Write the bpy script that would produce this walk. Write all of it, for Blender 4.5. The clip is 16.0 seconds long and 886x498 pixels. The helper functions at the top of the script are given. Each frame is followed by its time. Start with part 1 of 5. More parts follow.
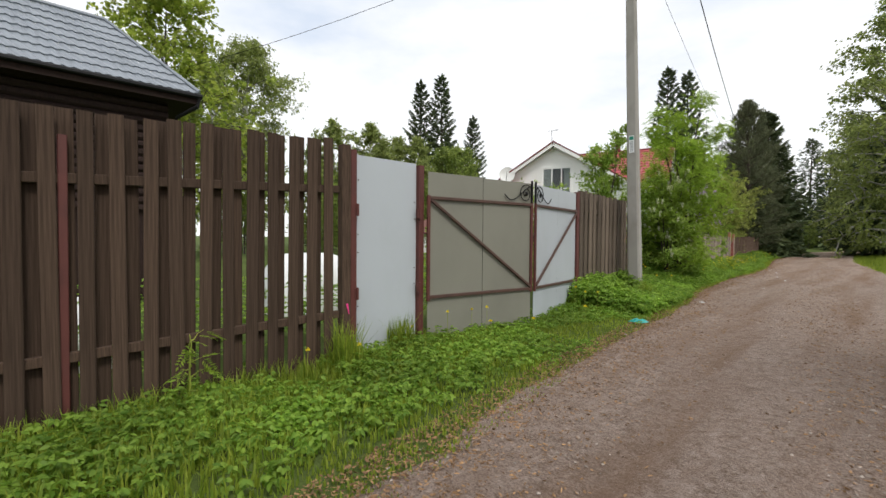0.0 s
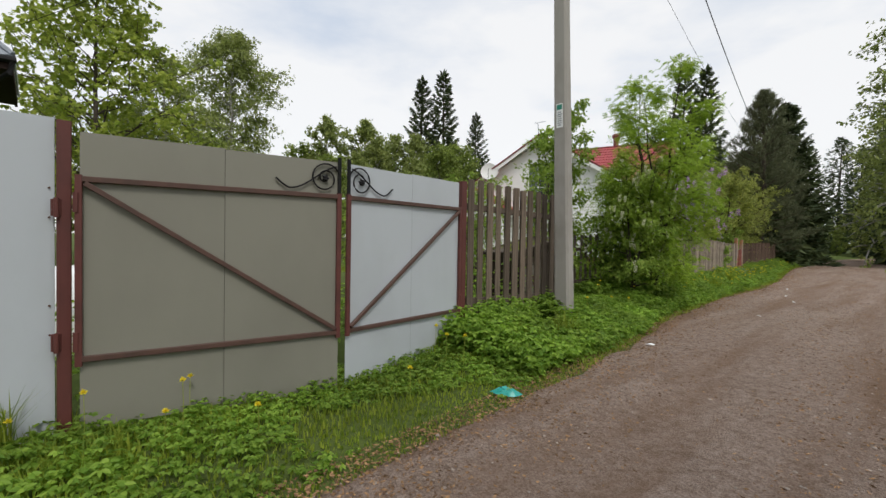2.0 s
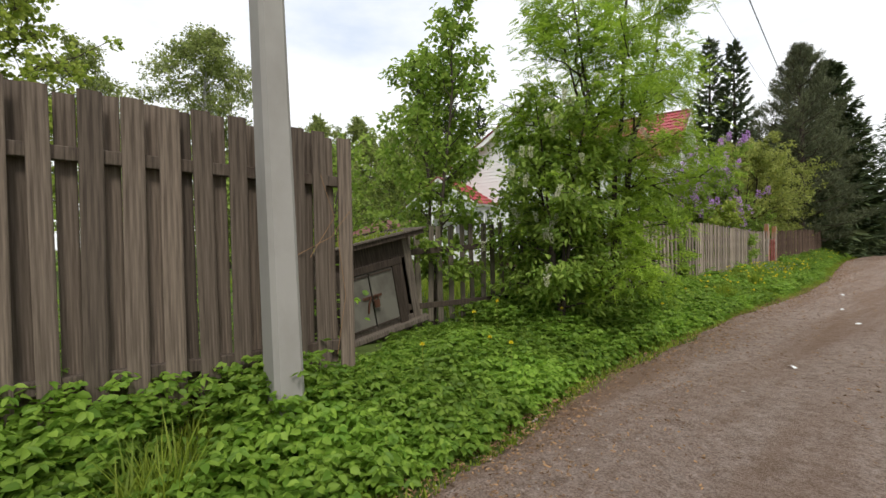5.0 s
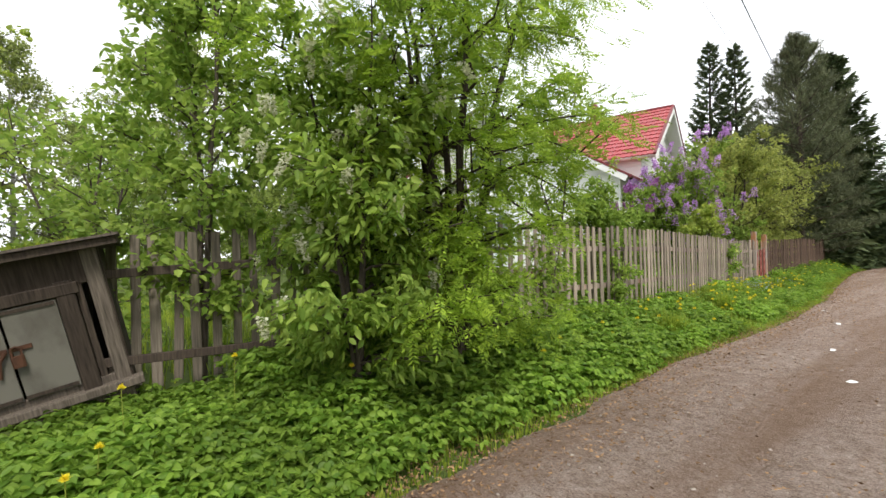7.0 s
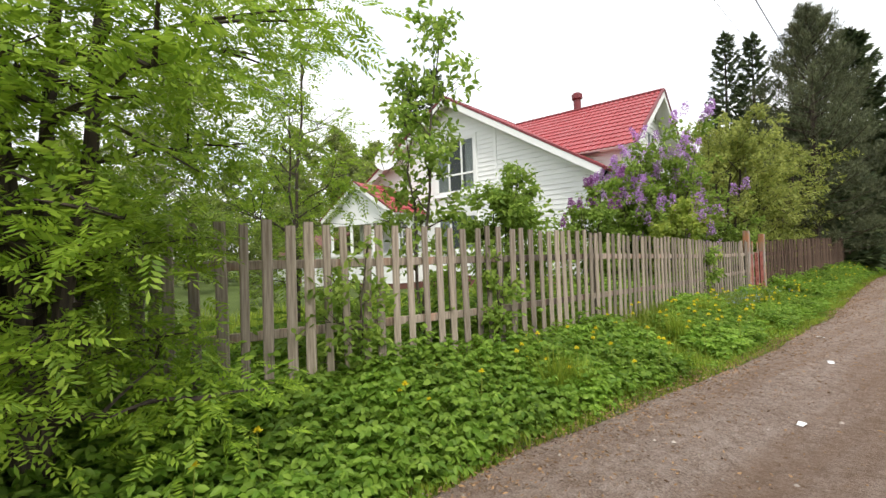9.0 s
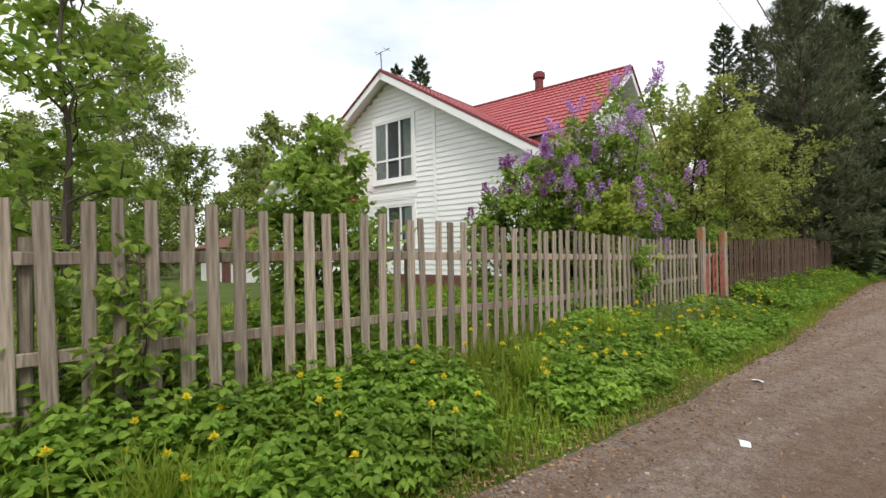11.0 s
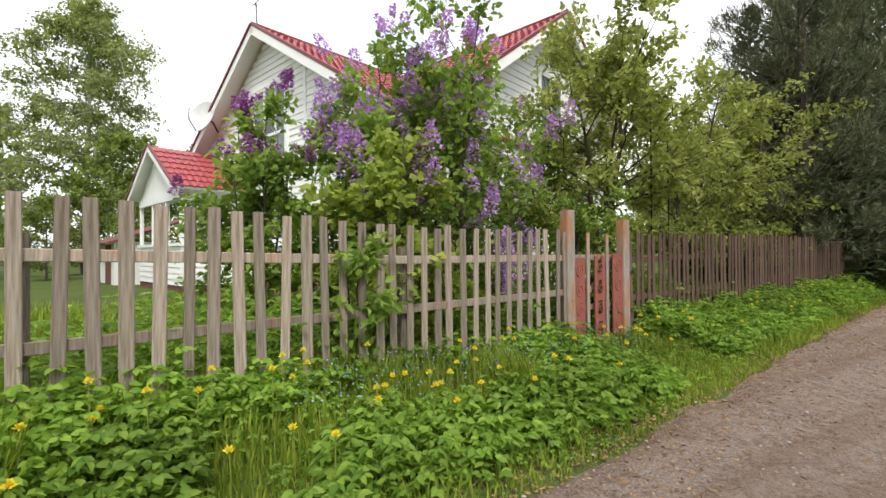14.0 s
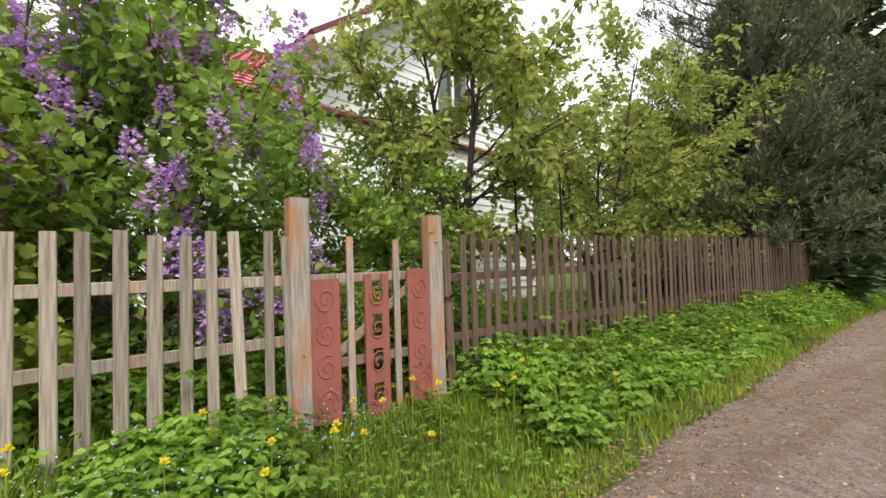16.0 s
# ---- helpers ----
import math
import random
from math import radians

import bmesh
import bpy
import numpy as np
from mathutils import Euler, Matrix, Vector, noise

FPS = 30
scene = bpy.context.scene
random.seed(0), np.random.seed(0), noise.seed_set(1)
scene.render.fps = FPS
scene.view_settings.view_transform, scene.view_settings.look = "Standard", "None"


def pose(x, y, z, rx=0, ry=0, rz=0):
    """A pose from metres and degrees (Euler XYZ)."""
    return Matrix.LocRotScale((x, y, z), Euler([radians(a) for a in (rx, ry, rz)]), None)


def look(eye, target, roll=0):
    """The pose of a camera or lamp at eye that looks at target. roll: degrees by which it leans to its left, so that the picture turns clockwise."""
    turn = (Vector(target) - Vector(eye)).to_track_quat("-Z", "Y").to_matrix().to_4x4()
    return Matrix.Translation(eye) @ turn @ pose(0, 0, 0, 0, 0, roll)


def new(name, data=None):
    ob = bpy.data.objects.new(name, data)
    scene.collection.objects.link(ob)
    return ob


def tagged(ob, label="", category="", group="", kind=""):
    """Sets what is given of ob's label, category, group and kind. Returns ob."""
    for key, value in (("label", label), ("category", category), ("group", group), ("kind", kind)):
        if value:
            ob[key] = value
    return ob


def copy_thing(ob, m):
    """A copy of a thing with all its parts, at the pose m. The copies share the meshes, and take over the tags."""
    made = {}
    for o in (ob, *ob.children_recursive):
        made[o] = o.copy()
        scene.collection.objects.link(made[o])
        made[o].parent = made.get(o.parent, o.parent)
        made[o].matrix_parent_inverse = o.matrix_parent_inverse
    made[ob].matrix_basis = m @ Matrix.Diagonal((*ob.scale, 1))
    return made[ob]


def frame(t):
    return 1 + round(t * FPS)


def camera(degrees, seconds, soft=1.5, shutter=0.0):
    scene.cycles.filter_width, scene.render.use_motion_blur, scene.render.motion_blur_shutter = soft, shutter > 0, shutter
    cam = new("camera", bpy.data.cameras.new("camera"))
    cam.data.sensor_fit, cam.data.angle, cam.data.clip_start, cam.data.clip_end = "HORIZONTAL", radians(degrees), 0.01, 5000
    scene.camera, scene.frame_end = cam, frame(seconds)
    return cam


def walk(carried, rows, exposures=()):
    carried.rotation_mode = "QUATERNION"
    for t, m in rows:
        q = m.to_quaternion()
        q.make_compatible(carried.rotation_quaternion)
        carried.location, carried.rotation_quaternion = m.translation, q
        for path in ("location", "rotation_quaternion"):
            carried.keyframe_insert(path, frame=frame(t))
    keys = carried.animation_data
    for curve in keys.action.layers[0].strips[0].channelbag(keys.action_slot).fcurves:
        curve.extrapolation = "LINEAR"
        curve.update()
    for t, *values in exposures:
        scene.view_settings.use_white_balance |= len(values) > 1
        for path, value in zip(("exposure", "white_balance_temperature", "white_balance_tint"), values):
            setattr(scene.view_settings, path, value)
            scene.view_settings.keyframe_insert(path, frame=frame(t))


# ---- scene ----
cam = camera(88.4, 16.0)

PATH = [
    (0, (2.045, -0.92, 1.271), (0.611, 0.473, 1.221), 0.5),
    (0.5, (2.006, 0.052, 1.302), (0.569, 1.442, 1.257), 0.5),
    (1, (1.923, 0.995, 1.325), (0.45, 2.347, 1.273), 0.8),
    (1.5, (1.869, 1.926, 1.368), (0.387, 3.269, 1.322), 0.9),
    (2, (1.83, 2.84, 1.407), (0.342, 4.176, 1.362), 1.0),
    (2.5, (1.778, 3.678, 1.457), (0.288, 5.012, 1.416), 0.6),
    (3, (1.674, 4.53, 1.458), (0.173, 5.851, 1.422), 0.7),
    (3.2, (1.594, 4.864, 1.447), (0.098, 6.189, 1.381), 1.2),
    (5.3, (0.655, 8.354, 1.293), (-0.925, 9.581, 1.277), -1.4),
    (5.5, (0.608, 8.644, 1.297), (-0.971, 9.873, 1.305), -1.5),
    (6, (0.516, 9.436, 1.275), (-1.064, 10.662, 1.291), -1.5),
    (6.5, (0.476, 10.178, 1.281), (-1.104, 11.404, 1.298), -1.5),
    (7, (0.396, 10.954, 1.28), (-1.19, 12.173, 1.295), -1.3),
    (7.5, (0.334, 11.677, 1.293), (-1.258, 12.888, 1.31), -1.4),
    (8, (0.284, 12.397, 1.3), (-1.332, 13.575, 1.326), -1.7),
    (8.5, (0.228, 13.123, 1.313), (-1.393, 14.294, 1.346), -2.0),
    (9, (0.155, 13.856, 1.32), (-1.48, 15.008, 1.352), -2.0),
    (9.5, (0.088, 14.565, 1.325), (-1.547, 15.716, 1.353), -1.8),
    (10, (-0.024, 15.333, 1.321), (-1.657, 16.487, 1.341), -1.4),
    (10.2, (-0.072, 15.632, 1.308), (-1.696, 16.799, 1.319), -1.2),
    (12.3, (-0.342, 18.879, 1.264), (-2.018, 19.969, 1.276), -0.5),
    (12.5, (-0.364, 19.213, 1.258), (-2.045, 20.297, 1.269), -0.5),
    (13, (-0.456, 20.098, 1.239), (-2.141, 21.176, 1.249), -0.5),
    (13.5, (-0.582, 20.951, 1.207), (-2.273, 22.018, 1.225), -0.5),
    (14, (-0.759, 21.844, 1.186), (-2.461, 22.893, 1.204), -0.4),
    (14.5, (-0.955, 22.632, 1.207), (-2.66, 23.678, 1.226), -0.3),
    (15, (-1.126, 23.44, 1.237), (-2.84, 24.471, 1.259), -0.3),
    (15.5, (-1.282, 24.231, 1.225), (-2.978, 25.291, 1.271), -1.1),
    (16, (-1.374, 24.983, 1.196), (-3.053, 26.066, 1.264), -1.8),
]
walk(cam, [(t, look(eye, target, roll)) for t, eye, target, roll in PATH],
     [(0.0, 0.05), (1.5, -0.1), (3.0, -0.3), (5.5, 0.25), (7.0, 0.6), (8.0, 0.68), (9.0, 0.56), (10.0, 0.25), (12.5, 0.22), (14.0, 0.52), (16.0, 0.75)])

# ---- light ----
world = bpy.data.worlds.new("overcast")
scene.world = world
world.use_nodes = True
wn, wl = world.node_tree.nodes, world.node_tree.links
wn.clear()
sky = wn.new("ShaderNodeTexSky")
sky.sky_type, sky.sun_disc = "NISHITA", False
sky.sun_elevation, sky.sun_rotation = radians(48), radians(110)
skyb = wn.new("ShaderNodeBackground")
skyb.inputs["Strength"].default_value = 0.12
wl.new(sky.outputs[0], skyb.inputs["Color"])
wtc = wn.new("ShaderNodeTexCoord")
wmap = wn.new("ShaderNodeMapping")
wmap.inputs["Scale"].default_value = (1.0, 1.0, 2.6)
wl.new(wtc.outputs["Generated"], wmap.inputs["Vector"])
wno = wn.new("ShaderNodeTexNoise")
wno.inputs["Scale"].default_value, wno.inputs["Detail"].default_value, wno.inputs["Roughness"].default_value = 1.9, 6, 0.55
wl.new(wmap.outputs[0], wno.inputs["Vector"])
wra = wn.new("ShaderNodeValToRGB")
wra.color_ramp.elements[0].position, wra.color_ramp.elements[0].color = 0.30, (0.68, 0.75, 0.86, 1)
wra.color_ramp.elements[1].position, wra.color_ramp.elements[1].color = 0.52, (1.0, 1.0, 1.0, 1)
wl.new(wno.outputs["Fac"], wra.inputs["Fac"])
cloud = wn.new("ShaderNodeBackground")
cloud.inputs["Strength"].default_value = 1.15
wl.new(wra.outputs["Color"], cloud.inputs["Color"])
wmx = wn.new("ShaderNodeMixShader")
wmx.inputs["Fac"].default_value = 0.88
wl.new(skyb.outputs[0], wmx.inputs[1])
wl.new(cloud.outputs[0], wmx.inputs[2])
wou = wn.new("ShaderNodeOutputWorld")
wl.new(wmx.outputs[0], wou.inputs["Surface"])

sun = new("sun", bpy.data.lights.new("sun", "SUN"))
sun.data.energy, sun.data.angle, sun.data.color = 2.1, radians(14), (1.0, 0.96, 0.9)
sun.matrix_world = look((0, 0, 0), (-0.62, 0.22, -0.85))


# ---- materials ----
class Mat:
    """A small builder of node materials."""

    def __init__(self, name):
        self.m = bpy.data.materials.new(name)
        self.m.use_nodes = True
        self.t = self.m.node_tree
        self.b = self.t.nodes["Principled BSDF"]
        self.out = self.t.nodes["Material Output"]

    def n(self, kind, **kw):
        node = self.t.nodes.new(kind)
        for k, v in kw.items():
            node.inputs[k.replace("_", " ")].default_value = v
        return node

    def link(self, a, b):
        self.t.links.new(a, b)

    def noise(self, scale, detail=4, stretch=(1, 1, 1), coord="Object", rough=0.55):
        tc = self.n("ShaderNodeTexCoord")
        mp = self.n("ShaderNodeMapping", Scale=stretch)
        self.link(tc.outputs[coord], mp.inputs["Vector"])
        no = self.n("ShaderNodeTexNoise", Scale=scale, Detail=detail, Roughness=rough)
        self.link(mp.outputs[0], no.inputs["Vector"])
        return no.outputs["Fac"]

    def ramp(self, fac, stops):
        r = self.n("ShaderNodeValToRGB")
        els = r.color_ramp.elements
        while len(els) < len(stops):
            els.new(0.5)
        for e, (p, c) in zip(els, stops):
            e.position, e.color = p, (*c, 1)
        self.link(fac, r.inputs["Fac"])
        return r.outputs["Color"]

    def mix(self, a, b, fac, blend="MIX"):
        x = self.n("ShaderNodeMix")
        x.data_type, x.blend_type = "RGBA", blend
        for sock, v in ((x.inputs[6], a), (x.inputs[7], b), (x.inputs[0], fac)):
            if isinstance(v, (int, float)):
                sock.default_value = v
            elif isinstance(v, tuple):
                sock.default_value = (*v, 1)
            else:
                self.link(v, sock)
        return x.outputs[2]

    def vary(self, color, amount, source="object"):
        """Brightness changed piece by piece."""
        if source == "object":
            o = self.n("ShaderNodeObjectInfo").outputs["Random"]
        else:
            o = self.n("ShaderNodeNewGeometry").outputs["Random Per Island"]
        r = self.n("ShaderNodeMapRange")
        r.inputs["To Min"].default_value, r.inputs["To Max"].default_value = 1 - amount, 1 + amount
        self.link(o, r.inputs["Value"])
        h = self.n("ShaderNodeHueSaturation")
        self.link(r.outputs[0], h.inputs["Value"])
        self.link(color, h.inputs["Color"])
        return h.outputs["Color"]

    def bump(self, fac, strength, dist=0.01):
        b = self.n("ShaderNodeBump", Strength=strength, Distance=dist)
        self.link(fac, b.inputs["Height"])
        self.link(b.outputs["Normal"], self.b.inputs["Normal"])

    def done(self, color, rough=0.8, metal=0.0, spec=0.35):
        if isinstance(color, tuple):
            self.b.inputs["Base Color"].default_value = (*color, 1)
        else:
            self.link(color, self.b.inputs["Base Color"])
        self.b.inputs["Roughness"].default_value = rough
        self.b.inputs["Metallic"].default_value = metal
        self.b.inputs["Specular IOR Level"].default_value = spec
        return self.m


def wood(name, dark, light, amount=0.18, patch=None, patch_at=0.6):
    m = Mat(name)
    g = m.noise(9, 6, (7, 7, 0.55))
    c = m.ramp(g, [(0.3, dark), (0.7, light)])
    if patch:
        p = m.noise(2.3, 4, (1.6, 1.6, 0.8), "Object")
        c = m.mix(c, patch, m.ramp(p, [(patch_at, (0, 0, 0)), (patch_at + 0.12, (0.75, 0.75, 0.75))]))
    c = m.vary(c, amount)
    m.bump(g, 0.5, 0.006)
    return m.done(c, 0.85, spec=0.2)


def paint(name, base, dirt, rough=0.5, amount=0.35, scale=1.5, metal=0.0):
    m = Mat(name)
    d = m.noise(scale, 6, (1, 1, 0.6))
    c = m.mix(base, dirt, m.ramp(d, [(0.45, (0, 0, 0)), (0.8, (amount,) * 3)]))
    f = m.noise(60, 2)
    m.bump(f, 0.06, 0.003)
    return m.done(c, rough, metal)


def leaf_mat(name, a, b, through_=0.35, rough=0.55, amount=0.22, gain=(2.25, 1.6, 1.1)):
    a, b = (tuple(min(0.9, p * q) for p, q in zip(c_, gain)) for c_ in (a, b))
    m = Mat(name)
    g = m.n("ShaderNodeNewGeometry").outputs["Random Per Island"]
    c = m.ramp(g, [(0.0, a), (1.0, b)])
    big = m.noise(0.9, 3)
    h = m.n("ShaderNodeHueSaturation")
    r = m.n("ShaderNodeMapRange")
    r.inputs["From Min"].default_value, r.inputs["From Max"].default_value = 0.3, 0.7
    r.inputs["To Min"].default_value, r.inputs["To Max"].default_value = 1 - amount, 1 + amount
    m.link(big, r.inputs["Value"])
    m.link(r.outputs[0], h.inputs["Value"])
    m.link(c, h.inputs["Color"])
    m.done(h.outputs["Color"], rough, spec=0.3)
    tr = m.n("ShaderNodeBsdfTranslucent")
    m.link(h.outputs["Color"], tr.inputs["Color"])
    mx = m.n("ShaderNodeMixShader", Fac=min(0.55, through_ * 1.3))
    m.link(m.b.outputs[0], mx.inputs[1])
    m.link(tr.outputs[0], mx.inputs[2])
    m.link(mx.outputs[0], m.out.inputs["Surface"])
    return m.m


BROWN = wood("brown_stained_board", (0.035, 0.022, 0.015), (0.085, 0.055, 0.038), 0.2)
BROWN_GREY = wood("faded_brown_board", (0.06, 0.045, 0.034), (0.185, 0.145, 0.112), 0.32, (0.055, 0.036, 0.026), 0.52)
PICKET = wood("weathered_picket", (0.15, 0.115, 0.085), (0.38, 0.32, 0.26), 0.36, (0.30, 0.145, 0.085), 0.52)
# old picket wood with the bushes' shade put into its colour
PICKET_SHADED = wood("shaded_old_picket", (0.10, 0.085, 0.065), (0.24, 0.20, 0.155), 0.25)
# old brown wood, darkened further to carry the shade of the trees
PICKET_BROWN = wood("brown_old_picket_shaded", (0.06, 0.038, 0.028), (0.15, 0.098, 0.072), 0.25, (0.14, 0.06, 0.04), 0.52)
POST = wood("post_with_old_orange_stain", (0.20, 0.17, 0.14), (0.38, 0.33, 0.29), 0.1, (0.42, 0.16, 0.05), 0.46)
SHED_WOOD = wood("old_shed_wood", (0.025, 0.019, 0.015), (0.075, 0.056, 0.042), 0.2)
SHED_GREY = wood("bleached_shed_board", (0.06, 0.048, 0.038), (0.165, 0.135, 0.108), 0.15)
SHED_DOOR = paint("scuffed_grey_door_panel", (0.15, 0.14, 0.115), (0.05, 0.042, 0.032), 0.75, 0.9, 5)
RED_PAINT = paint("faded_red_paint", (0.27, 0.085, 0.065), (0.15, 0.05, 0.04), 0.75, 0.8, 6)
RED_POST = paint("rust_red_post_paint", (0.105, 0.032, 0.027), (0.05, 0.02, 0.017), 0.55, 0.9, 4)
RAIL_BROWN = paint("brown_gate_rail_paint", (0.085, 0.045, 0.035), (0.045, 0.028, 0.022), 0.5, 0.9, 5)
SHEET_WHITE = paint("light_grey_sheet_metal", (0.42, 0.45, 0.48), (0.32, 0.34, 0.35), 0.42, 0.5, 1.2)
SHEET_GREY = paint("grey_beige_sheet_metal", (0.20, 0.195, 0.16), (0.15, 0.145, 0.12), 0.5, 0.6, 1.2)
IRON = paint("black_wrought_iron", (0.012, 0.012, 0.013), (0.03, 0.025, 0.022), 0.5, 0.5, 8, 0.6)
RUST = paint("rusty_metal", (0.10, 0.045, 0.025), (0.035, 0.02, 0.015), 0.8, 0.9, 14, 0.3)
CONCRETE = paint("pole_concrete", (0.31, 0.295, 0.27), (0.20, 0.185, 0.165), 0.9, 0.9, 2.5)
SIDING = paint("white_siding", (0.80, 0.80, 0.78), (0.66, 0.66, 0.63), 0.5, 0.4, 1.0)
TRIM = paint("white_trim", (0.82, 0.82, 0.80), (0.70, 0.70, 0.67), 0.5, 0.3, 2)
BRICK = paint("red_brown_plinth", (0.16, 0.07, 0.055), (0.09, 0.045, 0.04), 0.9, 0.9, 5)
ROOF_RED = paint("red_roof_tile_metal", (0.35, 0.065, 0.07), (0.25, 0.05, 0.055), 0.42, 0.6, 1.5)
ROOF_EDGE = paint("dark_red_roof_edge", (0.17, 0.03, 0.035), (0.10, 0.02, 0.025), 0.45, 0.5, 3)
ROOF_GREY = paint("grey_blue_roof_tile_metal", (0.24, 0.265, 0.30), (0.16, 0.175, 0.20), 0.35, 0.5, 2)
DARK_WALL = wood("dark_log_wall", (0.012, 0.007, 0.006), (0.035, 0.02, 0.016), 0.1)
CURTAIN = paint("window_curtain", (0.26, 0.28, 0.27), (0.16, 0.17, 0.165), 0.9, 0.7, 6)
# flat dark grey that paints the unlit interior; no room is built
ROOM = paint("painted_dim_room", (0.09, 0.095, 0.10), (0.05, 0.05, 0.055), 0.9, 0.5, 3)
DISH = paint("dish_white", (0.62, 0.62, 0.60), (0.45, 0.45, 0.43), 0.5, 0.5, 3)
PAPER = paint("white_paper", (0.75, 0.76, 0.76), (0.55, 0.55, 0.55), 0.8, 0.4, 10)
GREEN_INK = paint("green_print", (0.03, 0.22, 0.16), (0.03, 0.16, 0.12), 0.8, 0.3, 10)
GREY_INK = paint("grey_print", (0.12, 0.14, 0.17), (0.1, 0.1, 0.12), 0.8, 0.3, 10)
TEAL_BAG = paint("teal_plastic_bag", (0.04, 0.34, 0.30), (0.02, 0.2, 0.18), 0.35, 0.5, 12)
PINK = paint("pink_tape", (0.75, 0.06, 0.25), (0.6, 0.05, 0.2), 0.5, 0.2, 10)
BARK = wood("grey_brown_bark", (0.045, 0.036, 0.028), (0.13, 0.105, 0.085), 0.1)
BARK_DARK = wood("dark_bark", (0.03, 0.024, 0.02), (0.085, 0.065, 0.05), 0.1)
BARK_BIRCH = wood("birch_bark", (0.10, 0.095, 0.085), (0.52, 0.50, 0.46), 0.1)

gm = Mat("clear_window_glass")
gt, gg, gf_ = gm.n("ShaderNodeBsdfTransparent"), gm.n("ShaderNodeBsdfGlossy", Roughness=0.03), gm.n("ShaderNodeFresnel", IOR=1.45)
gt.inputs["Color"].default_value = (0.85, 0.9, 0.9, 1)
gx_ = gm.n("ShaderNodeMixShader")
gm.link(gf_.outputs[0], gx_.inputs[0])
gm.link(gt.outputs[0], gx_.inputs[1])
gm.link(gg.outputs[0], gx_.inputs[2])
gm.link(gx_.outputs[0], gm.out.inputs["Surface"])
GLASS = gm.m

L_ROWAN = leaf_mat("rowan_leaf", (0.085, 0.17, 0.025), (0.20, 0.32, 0.055), 0.42, gain=(1.9, 1.62, 1.05))
L_CHERRY = leaf_mat("bird_cherry_leaf", (0.08, 0.165, 0.035), (0.19, 0.30, 0.085), 0.42, gain=(2.0, 1.65, 1.1))
L_BLOSSOM = leaf_mat("bird_cherry_blossom", (0.60, 0.60, 0.42), (0.80, 0.79, 0.62), 0.4, gain=(1, 1, 1))
L_BIRCH = leaf_mat("birch_leaf", (0.066, 0.122, 0.05), (0.155, 0.25, 0.10), 0.35)
L_MAPLE = leaf_mat("bright_maple_leaf", (0.088, 0.175, 0.035), (0.195, 0.315, 0.08), 0.42)
L_LILAC = leaf_mat("lilac_leaf", (0.075, 0.15, 0.035), (0.175, 0.285, 0.075), 0.42, gain=(1.95, 1.62, 1.08))
L_PURPLE = leaf_mat("lilac_blossom", (0.46, 0.22, 0.56), (0.70, 0.46, 0.80), 0.3, gain=(1, 1, 1))
L_DKPURPLE = leaf_mat("dark_lilac_blossom", (0.26, 0.07, 0.24), (0.42, 0.19, 0.44), 0.3, gain=(1, 1, 1))
L_APPLE = leaf_mat("apple_leaf", (0.095, 0.165, 0.055), (0.20, 0.30, 0.11), 0.42)
L_SPRUCE = leaf_mat("spruce_needles", (0.018, 0.042, 0.026), (0.05, 0.088, 0.05), 0.08, 0.7)
L_PINE = leaf_mat("pine_needles", (0.028, 0.05, 0.04), (0.07, 0.105, 0.075), 0.1, 0.7)
L_WOOD = leaf_mat("woodland_leaf", (0.045, 0.095, 0.028), (0.125, 0.22, 0.065), 0.35)
L_HERB = leaf_mat("goutweed_leaf", (0.065, 0.16, 0.025), (0.16, 0.30, 0.06), 0.4, 0.5, 0.38, (1.85, 1.45, 1.05))
L_GRASS = leaf_mat("grass_blade", (0.075, 0.15, 0.02), (0.19, 0.28, 0.05), 0.4, 0.55, 0.25, (1.8, 1.45, 1.0))
L_YELLOW = leaf_mat("dandelion_petal", (0.86, 0.70, 0.03), (0.90, 0.78, 0.06), 0.3, gain=(1, 1, 1))
L_BLUE = leaf_mat("forget_me_not_petal", (0.30, 0.42, 0.75), (0.48, 0.58, 0.85), 0.3, gain=(1, 1, 1))
L_STEM = leaf_mat("green_stem", (0.10, 0.18, 0.04), (0.16, 0.25, 0.06), 0.2)

m = Mat("gravel_road")
n1 = m.noise(0.55, 5)
n2 = m.noise(7, 7, rough=0.75)
n3 = m.noise(70, 4, rough=0.75)
n5 = m.noise(16, 6, rough=0.75)
c = m.ramp(n1, [(0.35, (0.36, 0.245, 0.192)), (0.65, (0.49, 0.365, 0.30))])
c = m.mix(c, (0.17, 0.098, 0.06), m.ramp(n2, [(0.46, (0, 0, 0)), (0.60, (0.75, 0.75, 0.75))]))
c = m.mix(c, m.ramp(n5, [(0.41, (0.12, 0.082, 0.055)), (0.50, (0.30, 0.24, 0.20)), (0.60, (0.52, 0.45, 0.40))]), 0.42)
c = m.mix(c, m.ramp(n3, [(0.39, (0.075, 0.055, 0.042)), (0.61, (0.55, 0.44, 0.375))]), 0.42)
n4 = m.noise(1.6, 5, (1.0, 0.10, 1.0))
c = m.mix(c, (0.20, 0.12, 0.072), m.ramp(n4, [(0.45, (0, 0, 0)), (0.66, (0.75, 0.75, 0.75))]))
rough_ = m.n("ShaderNodeMath")
rough_.operation = "ADD"
m.link(n3, rough_.inputs[0])
m.link(n5, rough_.inputs[1])
m.bump(rough_.outputs[0], 1.0, 0.04)
ROAD = m.done(c, 0.95, spec=0.15)
m = Mat("earth_and_grass_ground")
n1 = m.noise(0.6, 5)
n3 = m.noise(30, 4, rough=0.7)
c = m.ramp(n1, [(0.3, (0.045, 0.075, 0.018)), (0.7, (0.10, 0.15, 0.035))])
